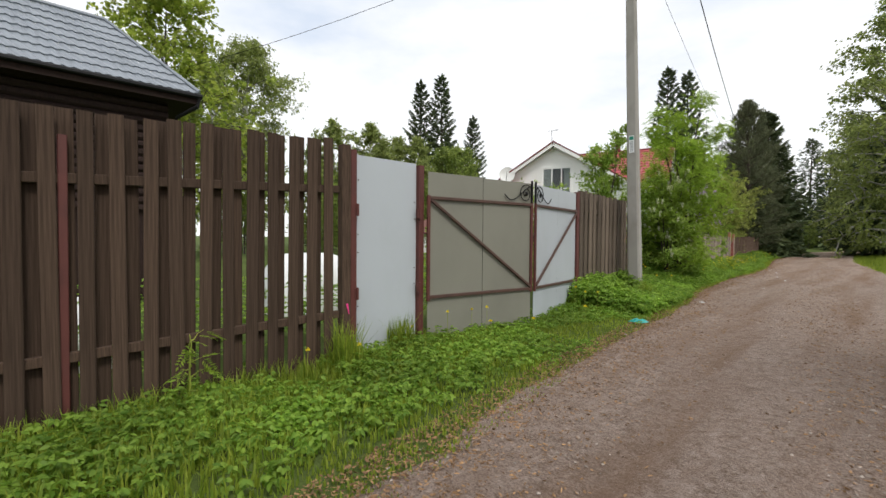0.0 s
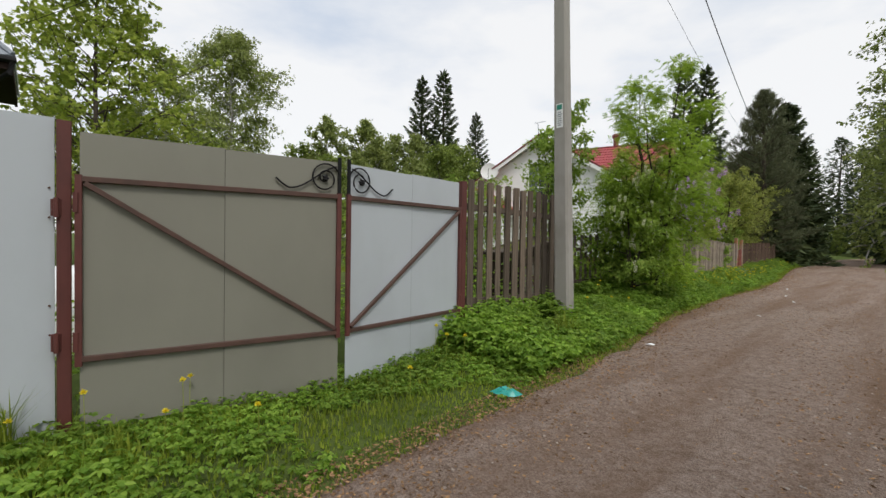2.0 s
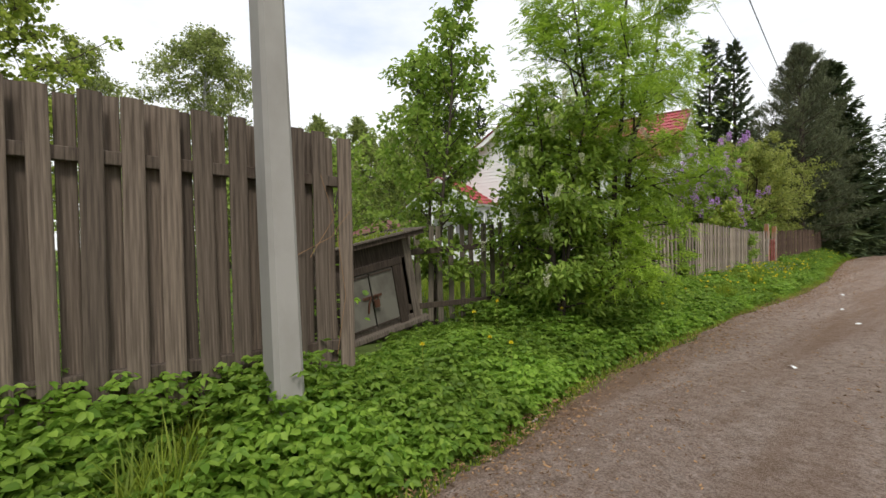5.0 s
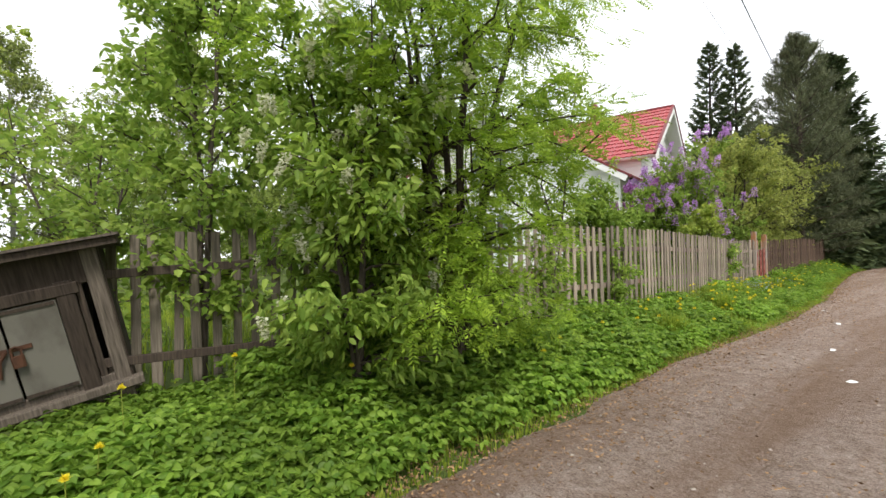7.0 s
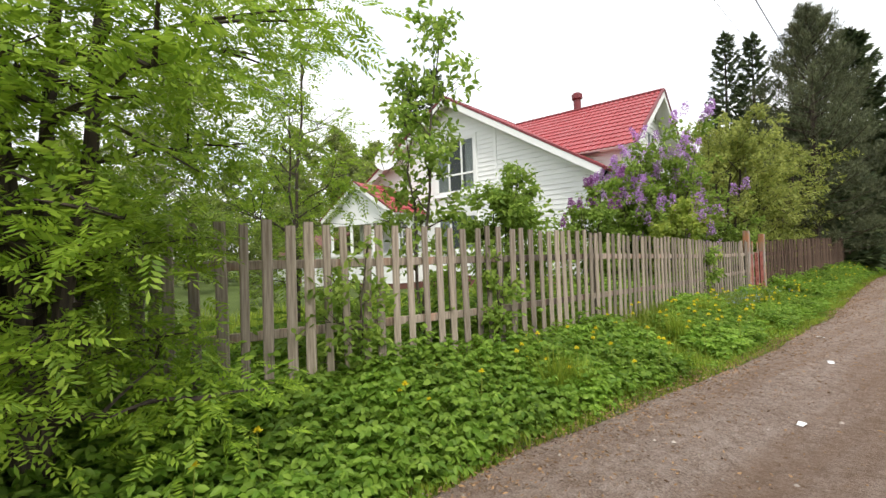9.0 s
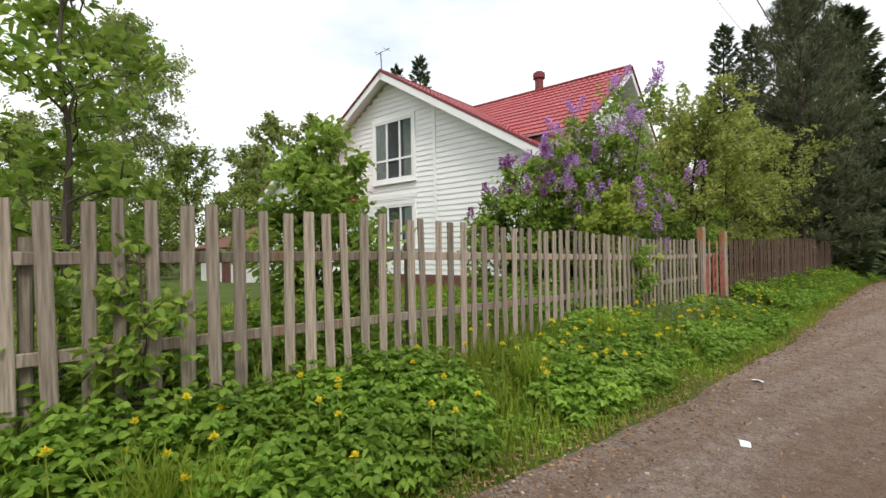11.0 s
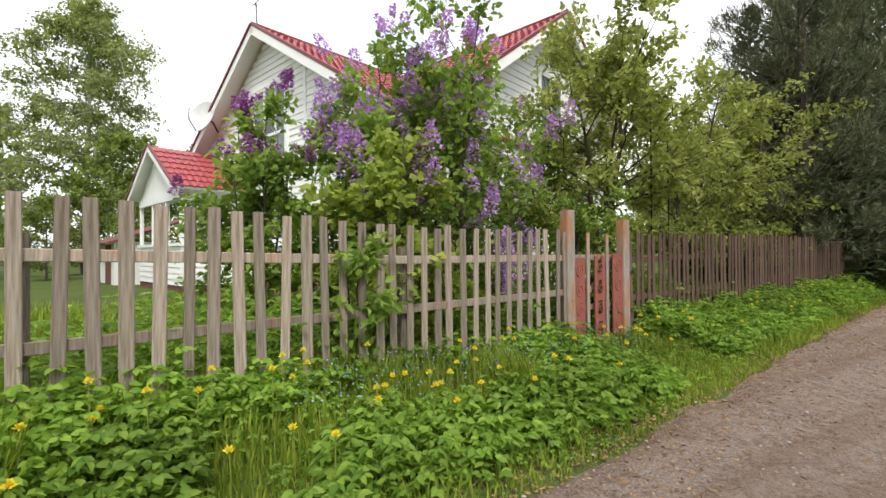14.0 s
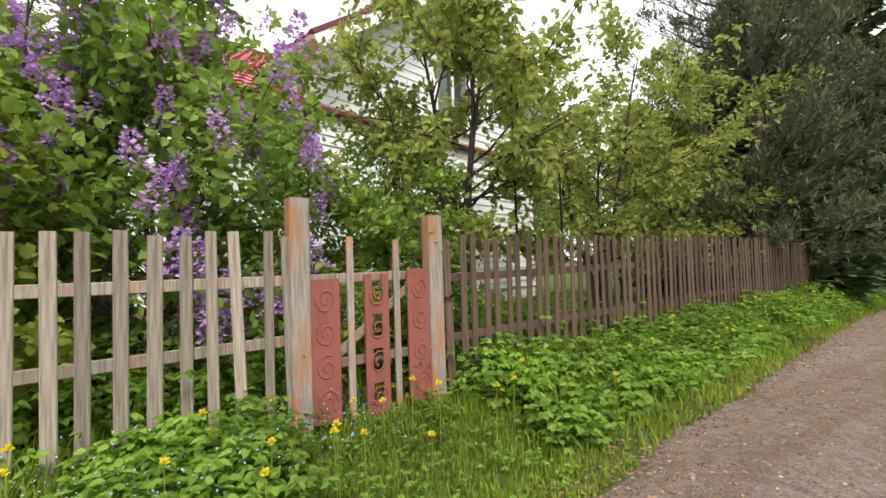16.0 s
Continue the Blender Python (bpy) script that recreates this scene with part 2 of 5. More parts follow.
c = m.mix(c, m.ramp(n3, [(0.3, (0.035, 0.04, 0.015)), (0.7, (0.13, 0.16, 0.045))]), 0.5)
m.bump(n3, 0.6, 0.03)
GROUND = m.done(c, 0.95, spec=0.1)
m = Mat("pebble")
c = m.vary(m.ramp(m.noise(20, 3), [(0.3, (0.17, 0.135, 0.11)), (0.7, (0.36, 0.305, 0.265))]), 0.35, "island")
PEBBLE = m.done(c, 0.9, spec=0.2)


# ---- mesh helpers ----
def fast(name, v, f):
    """A mesh from arrays of corners and equal-sided faces."""
    v, f = np.asarray(v, "f4").reshape(-1, 3), np.asarray(f, "i4")
    me = bpy.data.meshes.new(name)
    k = f.shape[1]
    me.vertices.add(len(v))
    me.vertices.foreach_set("co", v.ravel())
    me.loops.add(f.size)
    me.loops.foreach_set("vertex_index", f.ravel())
    me.polygons.add(len(f))
    me.polygons.foreach_set("loop_start", np.arange(len(f), dtype="i4") * k)
    me.update(calc_edges=True)
    return me


class Geo:
    """Corners and faces of one mesh in the making."""

    def __init__(self):
        self.v, self.f = [], []

    def add(self, verts, faces):
        o = len(self.v)
        self.v += [tuple(p) for p in verts]
        self.f += [tuple(i + o for i in q) for q in faces]
        return self

    def box(self, x0, x1, y0, y1, z0, z1, m=None, c=0.0):
        """A box; c: the chamfer of its edges along the longest side."""
        lo, hi = (x0, y0, z0), (x1, y1, z1)
        a = max(range(3), key=lambda i: hi[i] - lo[i])
        b, d = [i for i in range(3) if i != a]
        c = min(c, 0.4 * (hi[b] - lo[b]), 0.4 * (hi[d] - lo[d]))
        if c > 0:
            ring = [(lo[b] + c, lo[d]), (hi[b] - c, lo[d]), (hi[b], lo[d] + c), (hi[b], hi[d] - c), (hi[b] - c, hi[d]), (lo[b] + c, hi[d]), (lo[b], hi[d] - c), (lo[b], lo[d] + c)]
        else:
            ring = [(lo[b], lo[d]), (hi[b], lo[d]), (hi[b], hi[d]), (lo[b], hi[d])]
        n, pts = len(ring), []
        for end in (lo[a], hi[a]):
            for p, q in ring:
                t = [0, 0, 0]
                t[a], t[b], t[d] = end, p, q
                pts.append(m @ Vector(t) if m else tuple(t))
        flip = a == 1
        fs = [(i, (i + 1) % n, n + (i + 1) % n, n + i) for i in range(n)] + [tuple(range(n))[::-1], tuple(range(n, 2 * n))]
        return self.add(pts, [q[::-1] for q in fs] if flip else fs)

    def tube(self, pts, radii, n=6, cap=True):
        pts = [Vector(p) for p in pts]
        ring, up = [], Vector((0.31, 0.17, 0.93))
        for i, p in enumerate(pts):
            d = (pts[min(i + 1, len(pts) - 1)] - pts[max(i - 1, 0)]).normalized()
            s = d.cross(up if abs(d.dot(up)) < 0.95 else Vector((1, 0, 0))).normalized()
            t = d.cross(s)
            r = radii[i] if isinstance(radii, (list, tuple)) else radii
            ring += [p + r * (math.cos(2 * math.pi * k / n) * s + math.sin(2 * math.pi * k / n) * t) for k in range(n)]
        fs = [(i * n + k, i * n + (k + 1) % n, (i + 1) * n + (k + 1) % n, (i + 1) * n + k) for i in range(len(pts) - 1) for k in range(n)]
        if cap:
            fs += [tuple(range(n))[::-1], tuple(range((len(pts) - 1) * n, len(pts) * n))]
        return self.add(ring, fs)

    def slab(self, corners, thick, m=None):
        """A plate: a flat polygon given thickness along its normal, downwards."""
        p = [Vector(q) for q in corners]
        nrm = (p[1] - p[0]).cross(p[2] - p[1]).normalized()
        n = len(p)
        both = p + [q - nrm * thick for q in p]
        if m:
            both = [m @ q for q in both]
        return self.add(both, [tuple(range(n)), tuple(range(n, 2 * n))[::-1]] + [(i, n + i, n + (i + 1) % n, (i + 1) % n) for i in range(n)])

    def mesh(self, name, smooth=False):
        me = bpy.data.meshes.new(name)
        me.from_pydata(self.v, [], self.f)
        if smooth:
            me.shade_smooth()
        me.update()
        return me


def part(name, geo, material, parent=None, label="", smooth=False, m=None):
    me = geo.mesh(name, smooth) if isinstance(geo, Geo) else geo
    if not me.materials:
        me.materials.append(material)
    ob = new(name, me)
    if parent:
        ob.parent = parent
    if m is not None:
        ob.matrix_basis = m
    return tagged(ob, label)


def thing(name, label, category, m=None, group="", kind=""):
    ob = new(name)
    ob.empty_display_size = 0.2
    if m is not None:
        ob.matrix_world = m
    return tagged(ob, label, category, group, kind)


def unit(a):
    return a / np.maximum(np.linalg.norm(a, axis=1, keepdims=True), 1e-9)


def leaves(name, p, d, length, width, rng, fold=0.12, shape="diamond", up=None):
    """Leaves that start at p and point along d; up: the way that their faces look."""
    n = len(p)
    d = unit(d)
    face = unit(rng.normal(size=(n, 3)) + np.array([0, 0, 1.6])) if up is None else unit(up + rng.normal(size=(n, 3)) * 0.18)
    s = unit(np.cross(d, face))
    up = np.cross(s, d)
    L = (length * rng.uniform(0.7, 1.25, n))[:, None]
    W = (width * rng.uniform(0.7, 1.25, n))[:, None]
    if shape == "lobed":
        q = [p, p + d * L * 0.25 + s * W * 0.55, p + d * L * 0.55 + s * W * 0.28 + up * L * fold, p + d * L * 0.6 + s * W * 0.5 - up * L * fold, p + d * L,
             p + d * L * 0.6 - s * W * 0.5 - up * L * fold, p + d * L * 0.55 - s * W * 0.28 + up * L * fold, p + d * L * 0.25 - s * W * 0.55]
        f = np.array([[0, 1, 2], [0, 2, 4], [2, 3, 4], [0, 4, 6], [4, 5, 6], [0, 6, 7]])
    elif shape == "oval":
        q = [p, p + d * L * 0.30 + s * W * 0.46 + up * L * fold, p + d * L * 0.66 + s * W * 0.40 + up * L * fold * 0.6, p + d * L - up * L * fold,
             p + d * L * 0.66 - s * W * 0.40 + up * L * fold * 0.6, p + d * L * 0.30 - s * W * 0.46 + up * L * fold]
        f = np.array([[0, 1, 2], [0, 2, 3], [0, 3, 4], [0, 4, 5]])
    else:
        q = [p, p + d * L * 0.45 + s * W * 0.5 - up * L * fold, p + d * L - up * L * fold * 0.8, p + d * L * 0.45 - s * W * 0.5 - up * L * fold]
        f = np.array([[0, 1, 2], [0, 2, 3]])
    k = len(q)
    v = np.stack(q, 1).reshape(-1, 3)
    return fast(name, v, (np.arange(n)[:, None, None] * k + f[None]).reshape(-1, 3))


def pinnate(p, d, length, pairs, rng):
    """Feathered leaves: the starts, ways and faces of the leaflets of each."""
    n = len(p)
    d = unit(d * np.array([1, 1, 0.6]))
    s = unit(np.cross(d, unit(rng.normal(size=(n, 3)) * 0.35 + np.array([0, 0, 1.0]))))
    up = np.cross(s, d)
    P, D = [], []
    for k in range(pairs):
        t = length * (0.22 + 0.7 * k / pairs)
        for sg in (-1, 1):
            P.append(p + d * t - np.array([0, 0, 0.3 * t * t / length]))
            D.append(s * sg + d * 0.5 - np.array([0, 0, 0.2]))
    P.append(p + d * length * 0.9 - np.array([0, 0, 0.25 * length]))
    D.append(d - np.array([0, 0, 0.4]))
    return np.concatenate(P), np.concatenate(D), np.tile(up, (2 * pairs + 1, 1))


# ---- ground and road ----
def bend(y, ys, xs):
    return np.interp(y, ys, xs)


def road_left(y):
    return bend(y, [-60, 0, 3, 6, 9, 12, 16, 20, 24, 28, 32, 36, 60, 80], [6, 0.17, -0.34, -0.72, -1.12, -1.73, -2.1, -2.22, -2.58, -3.2, -3.78, -4.3, -5.7, -3])


def fence_line(y):
    return bend(y, [-60, -1, 9.6, 11, 14.5, 17.6, 19.3, 24, 26.6, 30.6, 45, 80], [1.0, -2.45, -2.6, -4.3, -3.25, -3.3, -3.56, -4.3, -4.55, -4.82, -6.2, -8])


def ground_z(x, y):
    """Height of the ground: road, rising verge, yards."""
    e = road_left(y)
    far = np.clip((e - x) / np.maximum(e - bend(y, [-60, 9, 11, 80], [-8, -2.5, -3.3, -8]), 0.6), 0, 1)
    high = bend(y, [-60, -2, 1.2, 2.2, 3.5, 5, 6.6, 8, 12, 16, 20, 22.5, 24, 27, 31, 80], [-0.2, -0.27, -0.27, -0.14, -0.12, -0.08, 0.06, 0.16, 0.16, 0.26, 0.22, 0.15, 0.08, 0.07, 0.14, 0.25])
    z = high * far * far * (3 - 2 * far)
    z = z + np.clip((x - e - 4.6) / 2.0, 0, 1) * 0.12
    return z + 0.012 * np.sin(x * 2.1 + y * 0.7) * np.sin(y * 1.3)


def grid(xs, ys, zf):
    X, Y = np.meshgrid(xs, ys)
    Z = zf(X, Y)
    v = np.stack([X, Y, Z], -1).reshape(-1, 3)
    nx, ny = len(xs), len(ys)
    i = (np.arange(ny - 1)[:, None] * nx + np.arange(nx - 1)[None]).ravel()
    return v, np.stack([i, i + 1, i + nx + 1, i + nx], 1)


gx = np.concatenate([[-900, -300, -120, -60, -40, -28, -20], np.arange(-15, 6.01, 0.3), [8, 12, 20, 40, 90, 300, 900]])
gy = np.concatenate([[-600, -200, -60, -25, -12], np.arange(-6, 50, 0.5), [55, 62, 75, 100, 160, 300, 1200]])
gv, gf = grid(gx, gy, lambda x, y: ground_z(x, y) - 0.02)
ground = part("ground", fast("ground", gv, gf), GROUND, label="grassy earth ground rising from the lane to the fences")
tagged(ground, category="ground", kind="structure")
ground.data.shade_smooth()

rng = np.random.default_rng(5)
ry = np.arange(-40, 78, 0.2)
side = np.linspace(0, 1, 29)
le = road_left(ry) + 0.05 * np.interp(ry, np.arange(-40, 79, 0.45), rng.normal(size=265)) 
re = road_left(ry) + 4.0 + 0.15 * np.interp(ry, np.arange(-40, 79, 0.5), rng.normal(size=238))
RX = le[:, None] + (re - le)[:, None] * side[None]
RY = np.repeat(ry[:, None], len(side), 1)
RZ = 0.012 + 0.05 * np.sin(side * math.pi)[None] ** 0.7 - 0.035 * (np.exp(-((side - 0.3) / 0.09) ** 2) + np.exp(-((side - 0.72) / 0.09) ** 2))[None] + rng.normal(size=RX.shape) * 0.004
RZ[:, 0] = RZ[:, -1] = -0.03
rv = np.stack([RX, RY, RZ], -1).reshape(-1, 3)
i = (np.arange(len(ry) - 1)[:, None] * 29 + np.arange(28)[None]).ravel()
road = part("road", fast("road", rv, np.stack([i, i + 1, i + 30, i + 29], 1)), ROAD, label="unpaved gravel lane with worn brown wheel tracks")
tagged(road, category="road", kind="structure")
road.data.shade_smooth()


def road_z(x, y):
    s = (x - road_left(y)) / 4.3
    return 0.012 + 0.05 * np.sin(np.clip(s, 0, 1) * math.pi) ** 0.7 - 0.035 * (np.exp(-((s - 0.3) / 0.09) ** 2) + np.exp(-((s - 0.72) / 0.09) ** 2))


def stones(name, x, y, z, r):
    n = len(x)
    base = np.array([[1, 0, 0], [-1, 0, 0], [0, 1, 0], [0, -1, 0], [0, 0, 0.6]])
    v = base[None] * rng.uniform(0.6, 1.3, (n, 5, 3)) * r[:, None, None] + np.stack([x, y, z], 1)[:, None]
    f = np.array([[0, 2, 4], [2, 1, 4], [1, 3, 4], [3, 0, 4]])
    return fast(name, v.reshape(-1, 3), (np.arange(n)[:, None, None] * 5 + f[None]).reshape(-1, 3))


n = 30000
sy = -3 + 42 * rng.uniform(0, 1, n) ** 1.15
sb = rng.uniform(0, 1, n)
sx = road_left(sy) + np.where(sb < 0.45, 2.0 + rng.normal(size=n) * 0.42, np.where(sb < 0.65, 0.45 + rng.normal(size=n) * 0.3, rng.uniform(0.02, 3.95, n)))
sx = np.clip(sx, road_left(sy) + 0.02, road_left(sy) + 3.95)
sr = rng.gamma(1.4, 0.0026, n) + 0.0015
tagged(part("gravel", stones("gravel", sx, sy, road_z(sx, sy) + sr * 0.15, sr), PEBBLE), "loose small stones strewn over the lane", "gravel", kind="stuff")
# dry leaf and twig litter at the edge
n = 44000
sy = -3 + 42 * rng.uniform(0, 1, n) ** 1.6
sx = road_left(sy) + np.where(rng.uniform(size=n) < 0.72, np.abs(rng.normal(size=n)) * 0.5 - 0.2, 2.0 + rng.normal(size=n) * 0.5)
DRY = leaf_mat("dry_leaf_litter", (0.10, 0.055, 0.03), (0.40, 0.24, 0.12), 0.1, 0.8, gain=(1, 1, 1))
tagged(part("leaf_litter", leaves("leaf_litter", np.stack([sx, sy, road_z(sx, sy) + 0.006], 1), np.stack([rng.normal(size=n), rng.normal(size=n), rng.normal(size=n) * 0.12], 1), 0.034, 0.013, rng), DRY), "dry brown leaf bits along the lane edge", "leaf litter", kind="stuff")


# ---- fences ----
def board_mesh(name, w, t, h, material, c=0.006, tilt=0.0):
    g = Geo().box(-t / 2, t / 2, -w / 2, w / 2, 0, h, c=c)
    me = g.mesh(name)
    me.materials.append(material)
    return me


def shadow_fence(name, label, y0, y1, x_of, z0, z_top, w, step, material, rails, posts):
    """A fence of upright boards on both faces of its rails."""
    rr = random.Random(len(name) + int(y0 * 10))
    f = thing(name, label, "fence", pose(x_of(y0), y0, 0))
    inv = Matrix.Translation((-x_of(y0), -y0, 0))
    me = board_mesh("board", w, 0.022, 1.0, material)
    k, y = 0, y0 + w / 2
    while y < y1 - w / 2:
        for back in (0, 1):
            yy = y + (step / 2 if back else 0)
            if yy > y1 - w / 2:
                continue
            top, bot = z_top(yy) + rr.uniform(-0.02, 0.02), z0 + rr.uniform(-0.03, 0.03)
            x = x_of(yy) + (-0.045 if back else 0.045)
            ob = part("board", me, material, f)
            ob.matrix_basis = inv @ Matrix.Translation((x, yy, bot)) @ Euler((rr.uniform(-0.012, 0.012), 0, rr.uniform(-0.05, 0.05))).to_matrix().to_4x4() @ Matrix.Diagonal((1, rr.uniform(0.92, 1.08), top - bot, 1))
        y += step
    for za, zb in rails:
        g = Geo()
        d = Vector((x_of(y1) - x_of(y0), y1 - y0, zb - za))
        m = Matrix.Translation((0, 0, za)) @ d.to_track_quat("Y", "Z").to_matrix().to_4x4()
        part("rail", g.box(-0.03, 0.03, 0, d.length, -0.04, 0.04, c=0.005), material, f, m=m)
    for yp, zt, mat, r in posts:
        part("post", Geo().box(-r, r, -r, r, -0.5, zt, c=0.006), mat, f, "rust-red painted metal post", m=inv @ Matrix.Translation((x_of(yp) + 0.005, yp, 0)))
    return f


XG = -2.45
shadow_fence("brown_board_fence", "dark brown stained board fence with overlapping boards and red posts", -4.484, 1.80, lambda y: XG, -0.27, lambda y: 2.25 + 0.045 * y, 0.108, 0.21, BROWN, [(1.52, 1.80), (0.20, 0.40)], [(-0.58, 2.02, RED_POST, 0.03)])
shadow_fence("weathered_board_fence", "faded brown board fence with overlapping boards beside the gate", 7.10, 9.60, lambda y: XG - 0.02 - 0.05 * (y - 7.1), 0.12, lambda y: 2.20 - 0.03 * (y - 7.1), 0.108, 0.198, BROWN_GREY, [(1.84, 1.78), (0.58, 0.50)], [(9.60, 2.06, RED_POST, 0.012)])

# white sheet panel between two red posts
wp = thing("sheet_metal_panel", "light grey sheet metal fence panel between red posts", "fence panel", pose(XG, 2.5, 0))
part("sheet", Geo().box(-0.004, 0.004, -0.47, 0.45, -0.10, 2.22, c=0.002), SHEET_WHITE, wp)
for yy, h in ((-0.60, 2.30), (-0.53, 2.26), (0.50, 2.20)):
    r = 0.042 if yy != -0.60 else 0.055
    part("post", Geo().box(-r, r, -r, r, -0.4, h, c=0.008), RED_POST if yy != -0.60 else BROWN, wp, "rust-red painted post" if yy != -0.60 else "dark brown timber post", m=Matrix.Translation((0.02, yy + (-0.03 if yy == -0.60 else 0.0), 0)))
for yy in (-0.49, 0.455):
    for zz in (0.62, 1.58):
        part("hinge", Geo().box(-0.02, 0.02, -0.03, 0.03, -0.06, 0.06, c=0.008).tube([(0.03, 0.0, -0.07), (0.03, 0.0, 0.07)], 0.016, 8), RED_POST, wp, m=Matrix.Translation((0.05, yy, zz)))
rs = random.Random(3)
for k in range(9):
    part("screw", Geo().tube([(0.004, 0, 0), (0.012, 0, 0)], 0.008, 6), RUST, wp, m=Matrix.Translation((0, rs.choice((-0.44, 0.42)), 0.25 + 0.21 * k)))
tape = part("ribbon", Geo().box(-0.003, 0.003, -0.011, 0.011, 0, 0.06).box(-0.003, 0.003, -0.005, 0.007, -0.06, 0.0), PINK, m=pose(XG + 0.085, 1.88, 0.46, 12, 0, 0))
tagged(tape, "bright pink plastic tape tied to the fence post", "ribbon")


# two gate leaves
def gate_leaf(name, label, a, b, sheet_mat, flip):
    """A leaf from hinge a to its free edge b."""
    d = Vector((b[0] - a[0], b[1] - a[1], 0))
    L = d.length
    m = Matrix.Translation((a[0], a[1], 0)) @ Matrix.Rotation(math.atan2(d.y, d.x), 4, "Z")
    g = thing(name, label, "gate", m)
    s = -1 if not flip else 1
    half = L / 2
    for k in range(2):
        part("sheet", Geo().box(0.02 + k * (half - 0.045), half * (k + 1) - 0.02, -0.003 + 0.0065 * k * s, 0.003 + 0.0065 * k * s, -0.03 - 0.02 * k, 2.13 - 0.01 * k, c=0.002), sheet_mat, g)
    part("seam", Geo().box(half - 0.0255, half - 0.0215, -0.009, 0.009, -0.03, 2.12), IRON, g)
    f = s * 0.025
    def bar(name_, p, q, r, mat=RAIL_BROWN):
        p, q = Vector(p), Vector(q)
        dd = q - p
        mm = Matrix.Translation(p) @ dd.to_track_quat("X", "Z").to_matrix().to_4x4()
        part(name_, Geo().box(0, dd.length, -r * 0.8, r * 0.8, -r, r, c=0.004), mat, g, m=mm)
    bar("rail", (0.02, f, 1.79), (L - 0.03, f, 1.79), 0.021)
    bar("rail", (0.02, f, 0.49), (L - 0.03, f, 0.49), 0.021)
    bar("brace", (0.05, f * 1.5, 1.76), (L - 0.06, f * 1.5, 0.53), 0.019)
    bar("stile", (L - 0.03, f, 0.44), (L - 0.03, f, 1.82), 0.022, RED_POST)
    bar("stile", (0.015, f, 0.44), (0.015, f, 1.82), 0.022, RED_POST)
    bar("top_bar", (L - 0.028, f, 1.80), (L - 0.028, f, 2.16), 0.016, IRON)
    # wrought scroll: a wave that ends in a spiral
    pts = []
    for k in range(40):
        t = k / 39
        ang = 0.2 + t * 3.6 * math.pi
        rad = 0.135 * (1 - t) ** 0.75 + 0.012
        pts.append((L - 0.17 + rad * math.cos(ang), f * 1.3, 1.955 + rad * math.sin(ang)))
    part("scroll", Geo().tube(pts, 0.008, 6), IRON, g, "black wrought iron scroll")
    wave = []
    for k in range(24):
        t = k / 23
        wave.append((L - 0.06 - 0.56 * t, f * 1.3, 1.955 + 0.12 * math.cos(t * math.pi * 1.15 + 0.25) * (1 - 0.1 * t) + (0.05 * max(0, t - 0.8) / 0.2)))
    part("scroll", Geo().tube(wave, 0.008, 6), IRON, g, "black wrought iron scroll")
    ros = Geo()
    for k in range(5):
        an = k * 2 * math.pi / 5
        ros.tube([(L - 0.17, f * 1.3 + s * 0.012, 1.955), (L - 0.17 + 0.022 * math.cos(an), f * 1.3 + s * 0.015, 1.955 + 0.022 * math.sin(an)), (L - 0.17 + 0.035 * math.cos(an), f * 1.3 + s * 0.004, 1.955 + 0.035 * math.sin(an))], [0.014, 0.014, 0.005], 6)
    part("rosette", ros, IRON, g, "black iron rosette", smooth=True)
    for zz in (0.62, 1.62):
        part("hinge", Geo().tube([(0, f * 1.4, zz - 0.07), (0, f * 1.4, zz + 0.07)], 0.02, 8), RED_POST, g)
    return g


gate_leaf("gate_leaf", "grey-beige sheet metal gate leaf with brown diagonal brace", (-2.37, 3.065), (-2.11, 5.045), SHEET_GREY, False)
gate_leaf("gate_leaf", "light grey sheet metal gate leaf with brown diagonal brace", (-2.42, 6.93), (-2.11, 5.085), SHEET_WHITE, True)
gp = part("gate_post", Geo().box(-0.045, 0.045, -0.045, 0.045, -0.2, 2.16, c=0.008), RED_POST, m=Matrix.Translation((XG - 0.01, 7.02, 0)))
tagged(gp, "rust-red square metal gate post", "gate post")

# lamp pole
pl = thing("utility_pole", "tapered grey concrete utility pole with a paper notice", "utility pole", pose(-2.08, 8.87, 0, 0.6, -1.6, 0))
g = Geo()
prof = [(0.095, -0.3), (0.093, 0.0), (0.075, 4.0), (0.06, 9.4)]
ring = []
for r, z in prof:
    ring += [(q * x_, p * r, z) for q, p, x_ in ((1, -0.7, 1.45 * r), (1, 0.7, 1.45 * r), (0.75, 1, 1.45 * r), (-0.75, 1, 1.45 * r), (-1, 0.7, 1.45 * r), (-1, -0.7, 1.45 * r), (-0.75, -1, 1.45 * r), (0.75, -1, 1.45 * r))]
g.add(ring, [(a * 8 + k, a * 8 + (k + 1) % 8, (a + 1) * 8 + (k + 1) % 8, (a + 1) * 8 + k) for a in range(3) for k in range(8)] + [tuple(range(24, 32))])
part("shaft", g, CONCRETE, pl)
part("cross_arm", Geo().box(-0.5, 0.5, -0.03, 0.03, 8.9, 8.97, c=0.005), RUST, pl)
nt = part("notice", Geo().box(-0.055, 0.055, -0.002, 0.002, 0, 0.36), PAPER, pl, "white paper notice with green heading", m=Matrix.Translation((0.0, -0.083, 3.12)))
part("heading", Geo().box(-0.045, 0.045, -0.004, 0.0, 0.27, 0.345), GREEN_INK, nt)
for k in range(7):
    w = rs.uniform(0.025, 0.045)
    part("text_line", Geo().box(-w, w, -0.004, 0.0, 0.03 + 0.032 * k, 0.042 + 0.032 * k), GREY_INK, nt)


